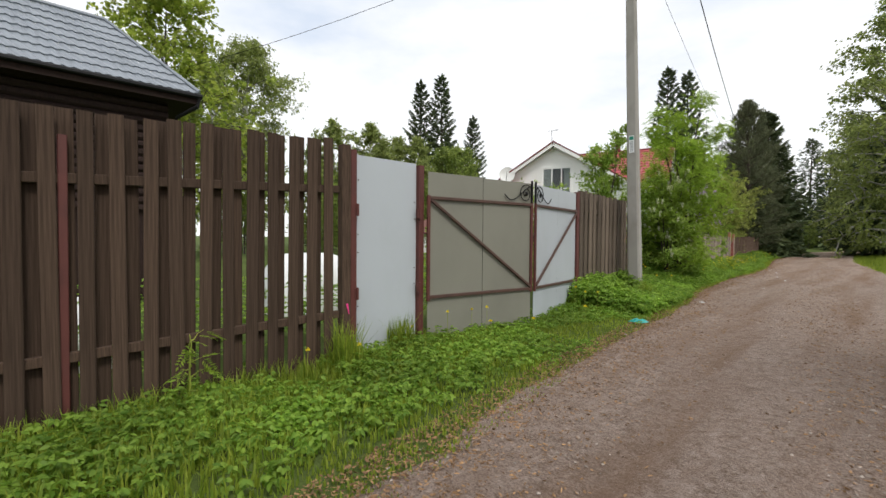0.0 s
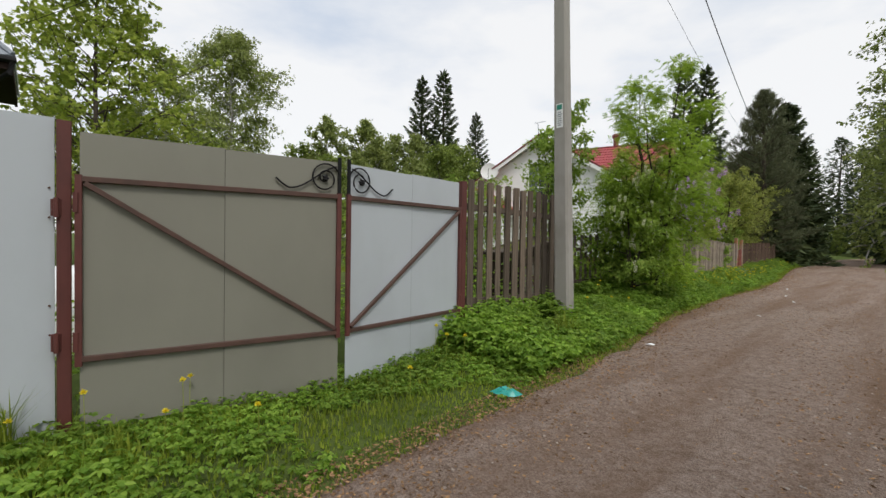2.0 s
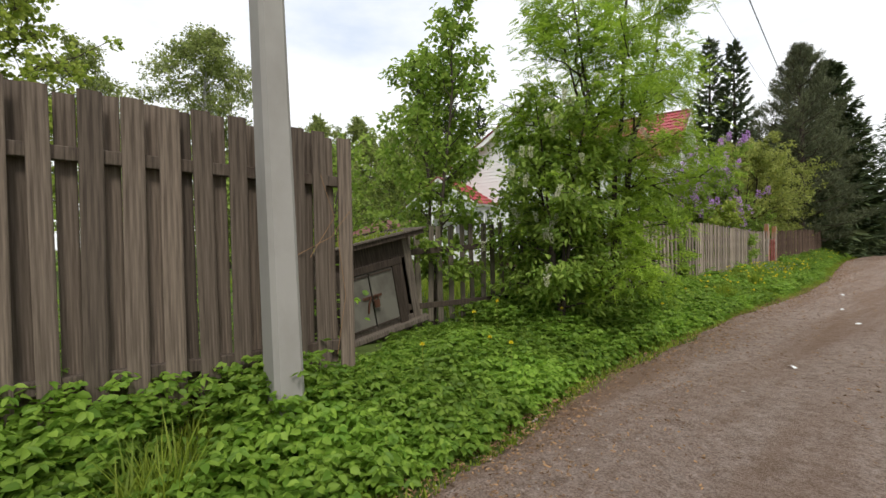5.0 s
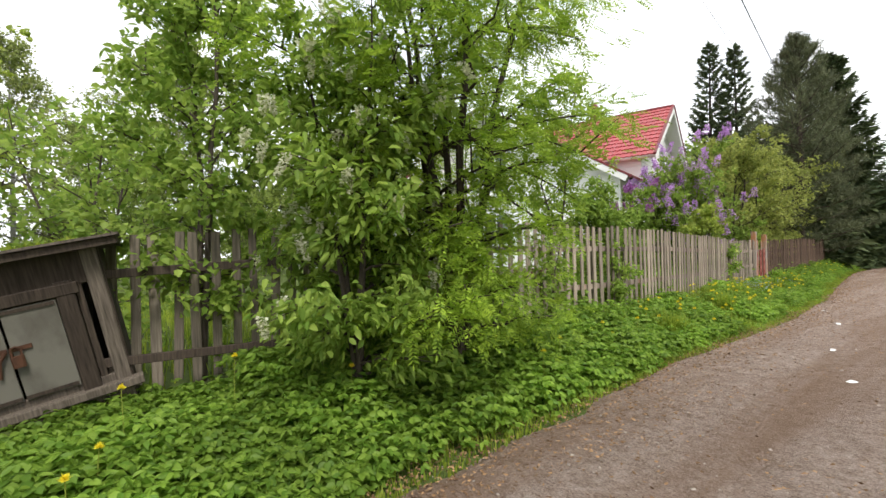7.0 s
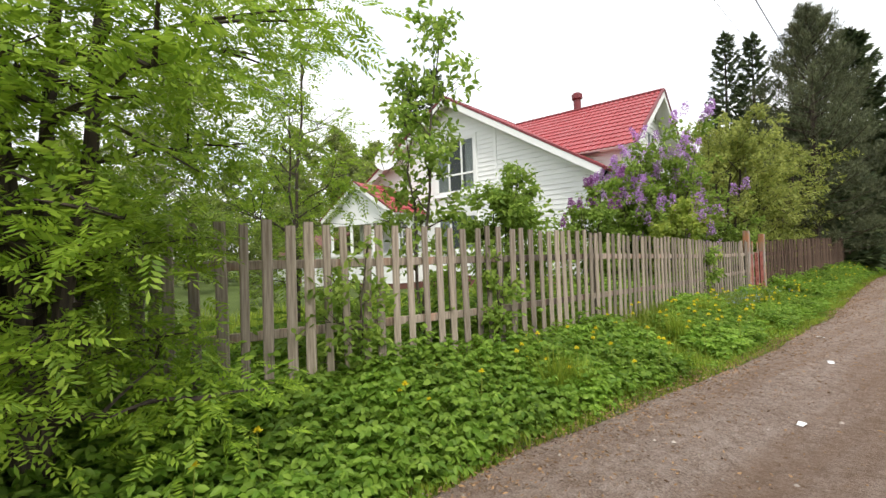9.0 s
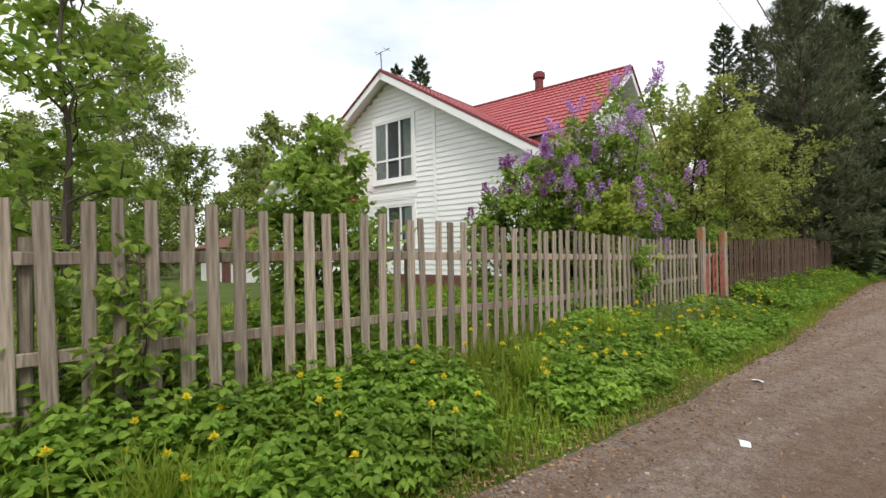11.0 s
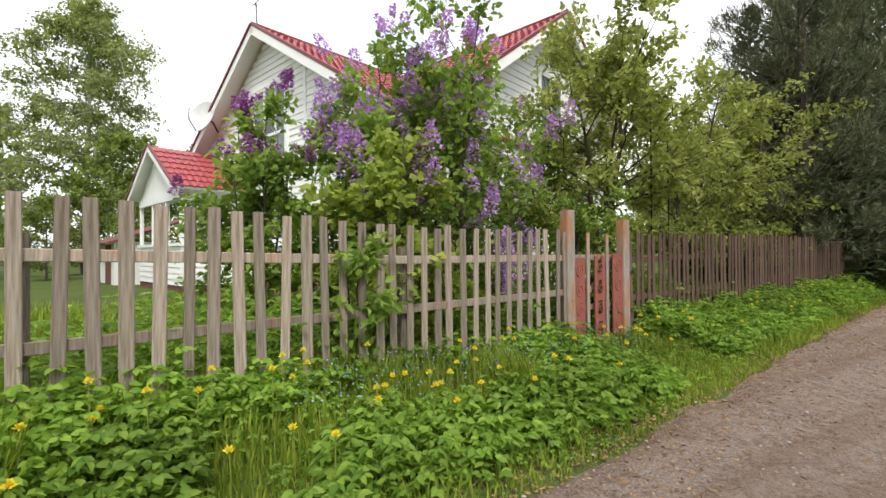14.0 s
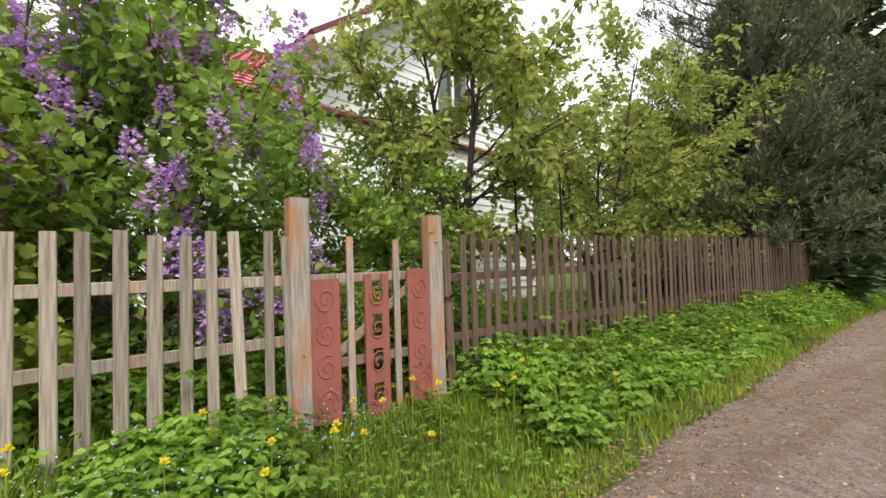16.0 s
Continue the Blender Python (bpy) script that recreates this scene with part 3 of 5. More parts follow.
def wire(name, label, a, b, sag, r=0.008):
    a, b = Vector(a), Vector(b)
    pts = [a.lerp(b, k / 24) - Vector((0, 0, 4 * sag * (k / 24) * (1 - k / 24))) for k in range(25)]
    tagged(part(name, Geo().tube(pts, r, 5), IRON), label, "cable")


wire("overhead_cable", "thick black overhead cable strung along the lane", (-1.65, 8.8, 8.95), (-8.6, 47, 9.6), 0.5, 0.016)
wire("overhead_cable", "thin black overhead wire strung along the lane", (-2.5, 8.8, 8.7), (-9.2, 47, 9.4), 0.6, 0.006)
wire("overhead_cable", "thin black service wire to the dark house", (-2.2, 8.8, 8.6), (-11, 2.6, 5.6), 0.3, 0.006)


# pickets along the garden
def picket_mesh(name, w, t, material):
    g = Geo()
    g.box(-t / 2, t / 2, -w / 2, w / 2, 0, 1.0, c=0.006)
    me = g.mesh(name)
    me.materials.append(material)
    return me


def picket_fence(label, y0, y1, step, w, top, rails, material, rail_mat, lean=0.012, bottom=0.06, missing=0.0):
    rr = random.Random(int(y0 * 100))
    f = thing("picket_fence", label, "fence", pose(float(fence_line(y0)), y0, 0))
    inv = Matrix.Translation((-float(fence_line(y0)), -y0, 0))
    me = picket_mesh("picket", w, 0.02, material)
    count = int((y1 - y0) / step)
    for k in range(count):
        y = y0 + step * (k + 0.5) + rr.uniform(-0.012, 0.012)
        x = float(fence_line(y))
        s = math.atan2(float(fence_line(y + 0.1)) - x, 0.1)
        z0 = float(ground_z(np.array(x), np.array(y))) + bottom + rr.uniform(-0.02, 0.04)
        zt = top(y) + rr.uniform(-0.025, 0.02)
        if rr.random() > missing:
            ob = part("picket", me, material, f)
            ob.matrix_basis = inv @ Matrix.Translation((x + 0.02, y, z0)) @ Euler((rr.gauss(0, lean), rr.gauss(0, 0.006), -s + rr.gauss(0, 0.04))).to_matrix().to_4x4() @ Matrix.Diagonal((1, rr.uniform(0.85, 1.15), zt - z0, 1))
    y = y0
    while y < y1 - 0.05:
        yb = min(y + 2.4, y1)
        a, b = Vector((float(fence_line(y)), y, 0)), Vector((float(fence_line(yb)), yb, 0))
        for rz in rails:
            p, q = a + Vector((0, 0, rz(y))), b + Vector((0, 0, rz(yb)))
            d = q - p
            part("rail", Geo().box(-0.02, 0.012, 0, d.length, -0.035, 0.035, c=0.005), rail_mat, f, m=inv @ Matrix.Translation(p) @ d.to_track_quat("Y", "Z").to_matrix().to_4x4())
        # posts behind the pickets take the shade-darkened wood colour
        part("post", Geo().box(-0.035, 0.035, -0.03, 0.03, -0.2, top(y) - 0.2, c=0.01), PICKET_SHADED, f, m=inv @ Matrix.Translation(a + Vector((-0.07, 0, 0))))
        y = yb
    return f


def top_a(y):
    return float(bend(y, [10, 14, 19, 24, 27, 31, 46], [1.42, 1.62, 1.56, 1.43, 1.43, 1.48, 1.52]))


picket_fence("old picket fence half hidden by bushes, shade in its colour", 10.7, 14.0, 0.15, 0.075, top_a, [lambda y: top_a(y) - 0.3, lambda y: 0.5], PICKET_SHADED, SHED_WOOD)
picket_fence("weathered grey-brown wooden picket fence along the garden", 14.02, 25.84, 0.1515, 0.070, top_a, [lambda y: top_a(y) - 0.31, lambda y: top_a(y) - float(bend(y, [14, 21, 24, 26], [0.83, 0.80, 0.72, 0.70]))], PICKET, PICKET)
picket_fence("brownish old wooden picket fence beyond the red gate", 27.03, 36.5, 0.135, 0.068, top_a, [lambda y: top_a(y) - 0.35, lambda y: top_a(y) - 0.85], PICKET_BROWN, PICKET_BROWN)
picket_fence("close-boarded brown fence far along the lane, darkened as tree-shaded", 36.5, 47, 0.125, 0.115, top_a, [lambda y: top_a(y) - 0.35, lambda y: top_a(y) - 0.85], PICKET_BROWN, PICKET_BROWN)

# red carved gate
gy0, gy1 = 25.84, 26.94
gx0, gx1 = float(fence_line(gy0)), float(fence_line(gy1))
gdir = Vector((gx1 - gx0, gy1 - gy0, 0))
gl = gdir.length
rg = thing("carved_garden_gate", "small garden gate of carved faded red boards", "gate", Matrix.Translation((gx0, gy0, 0.22)) @ gdir.to_track_quat("Y", "Z").to_matrix().to_4x4())
for yy, h in ((-0.02, 1.45), (gl, 1.38)):
    part("post", Geo().box(-0.06, 0.06, -0.068, 0.068, -0.45, h, c=0.012), POST, rg, "grey square post with orange stain")
    rg.children[-1].matrix_basis = Matrix.Translation((0, yy, 0))
for zz in (0.30, 0.90):
    part("rail", Geo().box(-0.045, -0.02, 0.04, gl - 0.05, zz - 0.035, zz + 0.035, c=0.005), PICKET, rg)
dv = Vector((0, gl - 0.12, 0.72))
part("brace", Geo().box(-0.012, 0.012, 0, dv.length, -0.03, 0.03, c=0.004), PICKET, rg, m=Matrix.Translation((-0.055, 0.06, 0.2)) @ dv.to_track_quat("Y", "Z").to_matrix().to_4x4())
for yy in (0.36, 0.75):
    part("slat", Geo().box(-0.012, 0.012, -0.026, 0.026, -0.11, 1.20 if yy < 0.4 else 1.18, c=0.005), POST, rg, m=Matrix.Translation((0.0, yy, 0)))


def carved(w, z0, z1, holes):
    """A board with scroll relief; the middle one is pierced."""
    g = Geo()
    h = z1 - z0
    if holes:
        g.box(0, 0.022, -w / 2, -w * 0.2, z0, z1, c=0.004).box(0, 0.022, w * 0.2, w / 2, z0, z1, c=0.004)
        zz = [z0] + [z0 + h * (0.12 + 0.12 * k) for k in range(7)] + [z1]
        for k in range(len(zz) - 1):
            if k % 2 == 0 or k == 0:
                g.box(0.002, 0.02, -w * 0.21, w * 0.21, zz[k], zz[k + 1] if k in (0, len(zz) - 2) else zz[k] + h * 0.085)
    else:
        g.box(0, 0.022, -w / 2, w / 2, z0, z1, c=0.004)
    for k in range(4):
        cz = z0 + h * (0.14 + 0.24 * k)
        sp = []
        for j in range(16):
            t = j / 15
            an = t * 3.2 * math.pi + k
            r = w * 0.36 * (1 - 0.8 * t)
            sp.append((0.024, r * math.cos(an), cz + 1.25 * r * math.sin(an)))
        g.tube(sp, 0.006, 4)
    return g


for yy, z0, z1, ho in ((0.155, -0.08, 0.90, False), (0.56, -0.13, 0.92, True), (0.94, -0.08, 0.95, False)):
    part("carved_panel", carved(0.215 if not ho else 0.20, z0, z1, ho), RED_PAINT, rg, "faded red carved board", m=Matrix.Translation((0.012, yy, 0)))
part("latch", Geo().tube([(0.03, gl + 0.15, 0.72), (0.05, gl + 0.15, 0.70), (0.05, gl + 0.05, 0.70)], 0.008, 5), IRON, rg)

# ---- leaning meter cabinet ----
sm = Matrix.Translation((-3.90, 10.50, 0.67)) @ Matrix.Rotation(radians(-4), 4, "Z") @ Matrix.Rotation(radians(12), 4, "X") @ Matrix.Rotation(radians(5), 4, "Y")
sh = thing("leaning_cabinet", "old tilted wooden cabinet with padlocked double doors", "cabinet", sm)
W, H, D = 1.22, 1.28, 0.62
part("back", Geo().box(-D, -D + 0.02, -W / 2, W / 2, -H / 2, H / 2), SHED_WOOD, sh)
for s in (-1, 1):
    part("side", Geo().box(-D, 0, s * W / 2 - 0.012, s * W / 2 + 0.012, -H / 2, H / 2, c=0.004), SHED_WOOD, sh)
    part("corner_board", Geo().box(0.0, 0.03, s * (W / 2 - 0.05) - 0.05, s * (W / 2 - 0.05) + 0.05, -H / 2 - 0.02, H / 2, c=0.005), SHED_GREY, sh)
    part("jamb", Geo().box(0.012, 0.05, s * 0.37 - 0.055, s * 0.37 + 0.055, -0.42, 0.40, c=0.006), SHED_WOOD, sh)
    part("end_board", Geo().box(-0.02, 0.012, s * 0.45 - 0.02, s * 0.45 + 0.02, -0.4, 0.42), SHED_WOOD, sh)
part("bottom", Geo().box(-D, 0, -W / 2, W / 2, -H / 2, -H / 2 + 0.03), SHED_WOOD, sh)
part("front_board", Geo().box(-0.01, 0.02, -W / 2, W / 2, 0.36, H / 2, c=0.004), SHED_WOOD, sh)
part("lintel", Geo().box(0.02, 0.055, -0.45, 0.45, 0.30, 0.385, c=0.006), SHED_WOOD, sh)
part("front_board", Geo().box(-0.01, 0.02, -W / 2, W / 2, -H / 2, -0.36, c=0.004), SHED_GREY, sh)
part("sill", Geo().box(0.0, 0.10, -W / 2 - 0.06, W / 2 + 0.07, -0.48, -0.415, c=0.008), SHED_GREY, sh, "bleached grey sill board")
for s in (-1, 1):
    d = part("door", Geo().box(0.022, 0.04, min(s * 0.008, s * 0.31), max(s * 0.008, s * 0.31), -0.36, 0.29, c=0.003), SHED_DOOR, sh, "scuffed grey plywood door")
    for zz in (-0.34, 0.27):
        part("batten", Geo().box(0.04, 0.05, min(s * 0.01, s * 0.30), max(s * 0.01, s * 0.30), zz - 0.012, zz + 0.012), SHED_WOOD, d)
    part("hasp", Geo().box(0.045, 0.055, min(s * 0.01, s * 0.12), max(s * 0.01, s * 0.12), 0.0, 0.03), RUST, d)
pk = Geo().box(0.055, 0.09, 0.0, 0.07, -0.11, -0.03, c=0.01).tube([(0.07, 0.01, -0.03), (0.07, 0.01, 0.02), (0.07, 0.035, 0.035), (0.07, 0.06, 0.02), (0.07, 0.06, -0.03)], 0.008, 6)
part("padlock", pk, RUST, sh, "rusty padlock")
part("chain", Geo().tube([(0.06, -0.02, 0.01), (0.065, -0.06, -0.05), (0.06, -0.08, -0.16)], 0.012, 6), RUST, sh, "rusty chain end")
part("roof", Geo().slab([(-D - 0.1, -W / 2 - 0.12, H / 2 - 0.06), (0.16, -W / 2 - 0.12, H / 2 + 0.02), (0.16, W / 2 + 0.14, H / 2 + 0.02), (-D - 0.1, W / 2 + 0.14, H / 2 - 0.06)], 0.05), SHED_WOOD, sh)
part("roofing_felt", Geo().slab([(-D - 0.12, -W / 2 - 0.14, H / 2 - 0.035), (0.19, -W / 2 - 0.14, H / 2 + 0.047), (0.19, W / 2 + 0.16, H / 2 + 0.047), (-D - 0.12, W / 2 + 0.16, H / 2 - 0.035)], 0.018), SHED_GREY, sh, "pale worn roofing felt")
rm = np.random.default_rng(6)
n = 1500
mp = np.stack([rm.uniform(-D - 0.1, 0.12, n), rm.uniform(-W / 2 - 0.1, W / 2 - 0.1, n), np.zeros(n)], 1)
mp[:, 2] = H / 2 + 0.035 + (mp[:, 0] - 0.16) * 0.105
mp = mp[np.sin(mp[:, 1] * 5 + 2) + np.cos(mp[:, 0] * 9) + rm.normal(size=n) * 0.4 > -0.5]
tagged(part("moss", leaves("moss", mp, rm.normal(size=mp.shape) * 0.6 + [0, 0, 1], 0.05, 0.02, rm), L_GRASS, sh, "bright green moss on the roof"), kind="stuff")
for s in (-1, 1):
    part("leg", Geo().box(-0.35, -0.27, s * 0.4 - 0.04, s * 0.4 + 0.04, -1.0, -H / 2, c=0.008), SHED_WOOD, sh)


# ---- white house ----
HM = Matrix.Translation((-13.7, 23.9, 0.15)) @ Matrix.Rotation(radians(15.5), 4, "Z")
house = thing("white_house", "white clapboard house with red metal tile roofs", "house", HM)


def siding(g, p0, p1, z0, z1, out, top=None, holes=()):
    """Lapped boards on a wall from p0 to p1 in plan; top(s) limits the height along it; holes: (s0, s1, z0, z1)."""
    p0, p1, out = Vector((*p0, 0)), Vector((*p1, 0)), Vector((*out, 0))
    L = (p1 - p0).length
    d = (p1 - p0) / L
    step = 0.165
    z = z0
    while z < z1:
        zt = min(z + step, z1)
        segs = [(0.0, L)]
        if top:
            ss = [s for s in np.linspace(0, L, 241) if top(s) > z + 0.02]
            segs = [(ss[0], ss[-1])] if ss else []
        for h in holes:
            if h[2] < zt - 0.02 and h[3] > z + 0.02:
                segs = [q for a, b in segs for q in ((a, min(b, h[0])), (max(a, h[1]), b)) if q[1] - q[0] > 0.01]
        for a, b in segs:
            A, B = p0 + d * a, p0 + d * b
            lo, hi = out * 0.028, out * 0.006
            v = [A + Vector((0, 0, z)), B + Vector((0, 0, z)), B + lo + Vector((0, 0, z)), A + lo + Vector((0, 0, z)), A + hi + Vector((0, 0, zt)), B + hi + Vector((0, 0, zt)), B + Vector((0, 0, zt)), A + Vector((0, 0, zt))]
            g.add(v, [(0, 1, 2, 3), (3, 2, 5, 4), (4, 5, 6, 7), (7, 6, 1, 0), (0, 3, 4, 7), (1, 6, 5, 2)])
        z = zt
    return g


def window_unit(parent, s0, s1, z0, z1, m, cols, transom, curtains=True):
    """A window in its own plane: x along the wall, -y outwards."""
    # thin sheet on the wall, its dark colour standing for indoor shade
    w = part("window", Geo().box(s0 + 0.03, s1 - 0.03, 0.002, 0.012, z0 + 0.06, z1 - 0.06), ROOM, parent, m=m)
    fr = Geo()
    for a, b, c, d in ((s0, s1, z0, z0 + 0.07), (s0, s1, z1 - 0.07, z1), (s0, s0 + 0.07, z0, z1), (s1 - 0.07, s1, z0, z1)):
        fr.box(a, b, -0.045, 0.015, c, d)
    part("frame", fr, TRIM, w)
    su = Geo()
    for a, b, c, d in ((s0 - 0.10, s1 + 0.10, z0 - 0.1, z0), (s0 - 0.10, s1 + 0.10, z1, z1 + 0.1), (s0 - 0.10, s0, z0, z1), (s1, s1 + 0.10, z0, z1)):
        su.box(a, b, -0.06, 0.0, c, d)
    part("surround", su, TRIM, w)
    part("sill", Geo().box(s0 - 0.14, s1 + 0.14, -0.11, 0.0, z0 - 0.135, z0 - 0.1), TRIM, w)
    for k in range(1, cols):
        x = s0 + (s1 - s0) * k / cols
        part("mullion", Geo().box(x - 0.035, x + 0.035, -0.035, 0.03, z0 + 0.05, z1 - 0.05), TRIM, w)
    if transom:
        zt = z0 + (z1 - z0) * transom
        part("transom", Geo().box(s0 + 0.05, s1 - 0.05, -0.032, 0.028, zt - 0.035, zt + 0.035), TRIM, w)
    p = part("pane", Geo().add([(s0 + 0.05, -0.027, z0 + 0.05), (s1 - 0.05, -0.027, z0 + 0.05), (s1 - 0.05, -0.027, z1 - 0.05), (s0 + 0.05, -0.027, z1 - 0.05)], [(0, 1, 2, 3)]), GLASS, w)
    p.visible_shadow = False
    if curtains:
        for a, b in ((s0 + 0.07, s0 + 0.36 * (s1 - s0)), (s1 - 0.24 * (s1 - s0), s1 - 0.07)):
            g = Geo()
            n_ = 14
            v = []
            for k in range(n_ + 1):
                x = a + (b - a) * k / n_
                yy = -0.011 + 0.008 * math.sin(k * 1.9)
                v += [(x, yy, z0 + 0.06), (x, yy, z1 - 0.06)]
            g.add(v, [(2 * k, 2 * k + 2, 2 * k + 3, 2 * k + 1) for k in range(n_)])
            part("curtain", g, CURTAIN, w)
    return w


def tiles_roof(parent, a, b, c, d, rows, material, name="roof"):
    """Metal tile sheet on the slope a-b (eave) to d-c (ridge): rows with stepped edges and waves."""
    a, b, c, d = map(Vector, (a, b, c, d))
    nrm = (b - a).cross(d - a).normalized()
    L = (b - a).length
    nx = max(6, int(L / 0.06))
    g = Geo()
    line = [(0.0, 0.01)] + [q for r in range(rows) for q in ((r / rows, 0.045), ((r + 1) / rows, 0.012))]
    v = []
    for k in range(nx + 1):
        s = k / nx
        wv = 0.016 * math.cos(s * L / 0.19 * 2 * math.pi)
        lo, hi = a.lerp(b, s), d.lerp(c, s)
        v += [lo.lerp(hi, t) + nrm * (e + wv) for t, e in line]
    w = len(line)
    g.add(v, [(k * w + i, (k + 1) * w + i, (k + 1) * w + i + 1, k * w + i + 1) for k in range(nx) for i in range(w - 1)])
    p = part(name, g, material, parent)
    deck = Geo().slab([a, b, c, d], 0.06)
    part("roof_deck", deck, TRIM, p, "white painted underside")
    return p


# main body, front gable, side wall towards the lane
HW, EZ, RZ_ = 5.45, 3.62, 7.05
slope = (RZ_ - EZ) / 5.9
body = Geo()
body.add([(-HW, 0.45, 0), (HW, 0.45, 0), (HW, 0.45, EZ + 0.1), (0, 0.45, RZ_ - 0.15), (-HW, 0.45, EZ + 0.1), (-HW, 9, 0), (HW, 9, 0), (HW, 9, EZ + 0.1), (0, 9, RZ_ - 0.15), (-HW, 9, EZ + 0.1)],
         [(0, 1, 2, 3, 4), (9, 8, 7, 6, 5), (1, 6, 7, 2), (5, 0, 4, 9)])
part("wall_core", body, SIDING, house)
top_f = lambda s: RZ_ - 0.12 - slope * abs(s - HW)
part("siding", siding(Geo(), (-HW, 0.44), (HW, 0.44), 0.42, RZ_, (0, -1), top_f, ((4.62, 6.53, 3.5, 5.68), (4.62, 6.53, 1.3, 2.82))), SIDING, house, "white lapped siding boards")
part("siding", siding(Geo(), (HW + 0.01, 0.44), (HW + 0.01, 9), 0.42, EZ + 0.1, (1, 0)), SIDING, house, "white lapped siding boards")
part("plinth", Geo().box(-HW - 0.03, HW + 0.05, 0.40, 9.0, -0.3, 0.42), BRICK, house, "red-brown brick plinth")
for x in (-HW, HW):
    part("corner_trim", Geo().box(x - 0.06, x + 0.06, 0.385, 0.5, 0.42, EZ), TRIM, house)
part("trim_strip", Geo().box(1.86, 1.98, 0.40, 0.445, 0.42, 5.75), TRIM, house)
part("trim_strip", Geo().box(-0.95, 1.2, 0.40, 0.445, 2.95, 3.05), TRIM, house)
WM = Matrix.Translation((0, 0.43, 0))
window_unit(house, -0.80, 1.03, 3.58, 5.60, WM, 3, 0.34)
window_unit(house, -0.80, 1.03, 1.38, 2.72, WM, 3, 0)
for s in (-1, 1):
    a, b = (s * 5.9, 0.0, EZ), (s * 5.9, 10, EZ)
    c_, d_ = (0, 10, RZ_ + 0.1), (0, 0.0, RZ_ + 0.1)
    tiles_roof(house, *((a, b, c_, d_) if s > 0 else (b, a, d_, c_)), 18, ROOF_RED)
    bd = Vector((s * 5.9, 0, EZ + 0.02)) - Vector((0, 0, RZ_ + 0.12))
    mm = Matrix.Translation((0, -0.02, RZ_ + 0.10)) @ bd.to_track_quat("X", "Z").to_matrix().to_4x4()
    part("barge_board", Geo().box(0, bd.length, -0.02, 0.02, -0.22, -0.02), TRIM, house, m=mm)
    part("roof_edge", Geo().box(0, bd.length, -0.035, 0.06, -0.02, 0.06, c=0.01), ROOF_EDGE, house, m=mm)
    part("gutter", Geo().tube([(s * 5.95, 0, EZ - 0.02), (s * 5.95, 10, EZ - 0.02)], 0.06, 8), TRIM if s < 0 else ROOF_EDGE, house)
part("downpipe", Geo().tube([(5.92, 0.3, EZ - 0.05), (5.62, 0.36, EZ - 0.4), (5.58, 0.36, 0.2)], 0.045, 8), IRON, house, "dark metal downpipe")
part("ridge_cap", Geo().tube([(0, -0.04, RZ_ + 0.13), (0, 9.9, RZ_ + 0.13)], 0.06, 8), ROOF_EDGE, house)

# wing with its gable towards the lane
WY, WZ, WE = 5.2, 7.05, 4.5
wing = Geo()
wing.add([(0, 1.9, 0), (5.85, 1.9, 0), (5.85, 1.9, WE), (0, 1.9, WE), (0, 8.5, 0), (5.85, 8.5, 0), (5.85, 8.5, WE), (0, 8.5, WE), (5.85, WY, WZ - 0.15), (0, WY, WZ - 0.15)],
         [(0, 1, 2, 3), (5, 4, 7, 6), (1, 5, 6, 8, 2)])
part("wall_core", wing, SIDING, house)
ws = (WZ - WE) / 3.75
part("siding", siding(Geo(), (5.86, 1.9), (5.86, 8.5), 0.42, WZ, (1, 0), lambda s: WZ - 0.1 - ws * abs(s - 3.3), ((2.75, 4.0, 3.95, 5.75),)), SIDING, house, "white lapped siding boards")
part("siding", siding(Geo(), (4.6, 1.89), (5.86, 1.89), 0.42, WE, (0, -1)), SIDING, house, "white lapped siding boards")
window_unit(house, 4.70, 5.85, 4.05, 5.65, Matrix.Translation((5.87, 0, 0)) @ Matrix.Rotation(radians(90), 4, "Z"), 2, 0)
for s in (-1, 1):
    a, b = (6.42, WY + s * 3.75, WE), (-1.0, WY + s * 3.75, WE)
    c_, d_ = (-1.0, WY, WZ + 0.08), (6.42, WY, WZ + 0.08)
    tiles_roof(house, *((a, b, c_, d_) if s > 0 else (b, a, d_, c_)), 13, ROOF_RED)
    bd = Vector((6.42, WY + s * 3.75, WE + 0.02)) - Vector((6.42, WY, WZ + 0.1))
    mm = Matrix.Translation((6.44, WY, WZ + 0.08)) @ bd.to_track_quat("X", "Z").to_matrix().to_4x4()
    part("barge_board", Geo().box(0, bd.length, -0.02, 0.02, -0.22, -0.02), TRIM, house, m=mm)
    part("roof_edge", Geo().box(0, bd.length, -0.06, 0.035, -0.02, 0.06, c=0.01), ROOF_EDGE, house, m=mm)
    part("soffit", Geo().box(5.2, 6.4, min(WY + s * 3.7, WY + s * 3.3), max(WY + s * 3.7, WY + s * 3.3), WE - 0.05, WE - 0.02), TRIM, house)
part("ridge_cap", Geo().tube([(6.45, WY, WZ + 0.11), (0, WY, WZ + 0.11)], 0.06, 8), ROOF_EDGE, house)
ch = part("chimney", Geo().tube([(2.9, 5.6, 6.3), (2.9, 5.6, 7.75)], 0.16, 12), ROOF_EDGE, house, "dark red metal chimney pipe")
part("cowl", Geo().tube([(2.9, 5.6, 7.72), (2.9, 5.6, 7.76), (2.9, 5.6, 7.95), (2.9, 5.6, 8.02)], [0.17, 0.23, 0.23, 0.14], 12), ROOF_EDGE, ch)

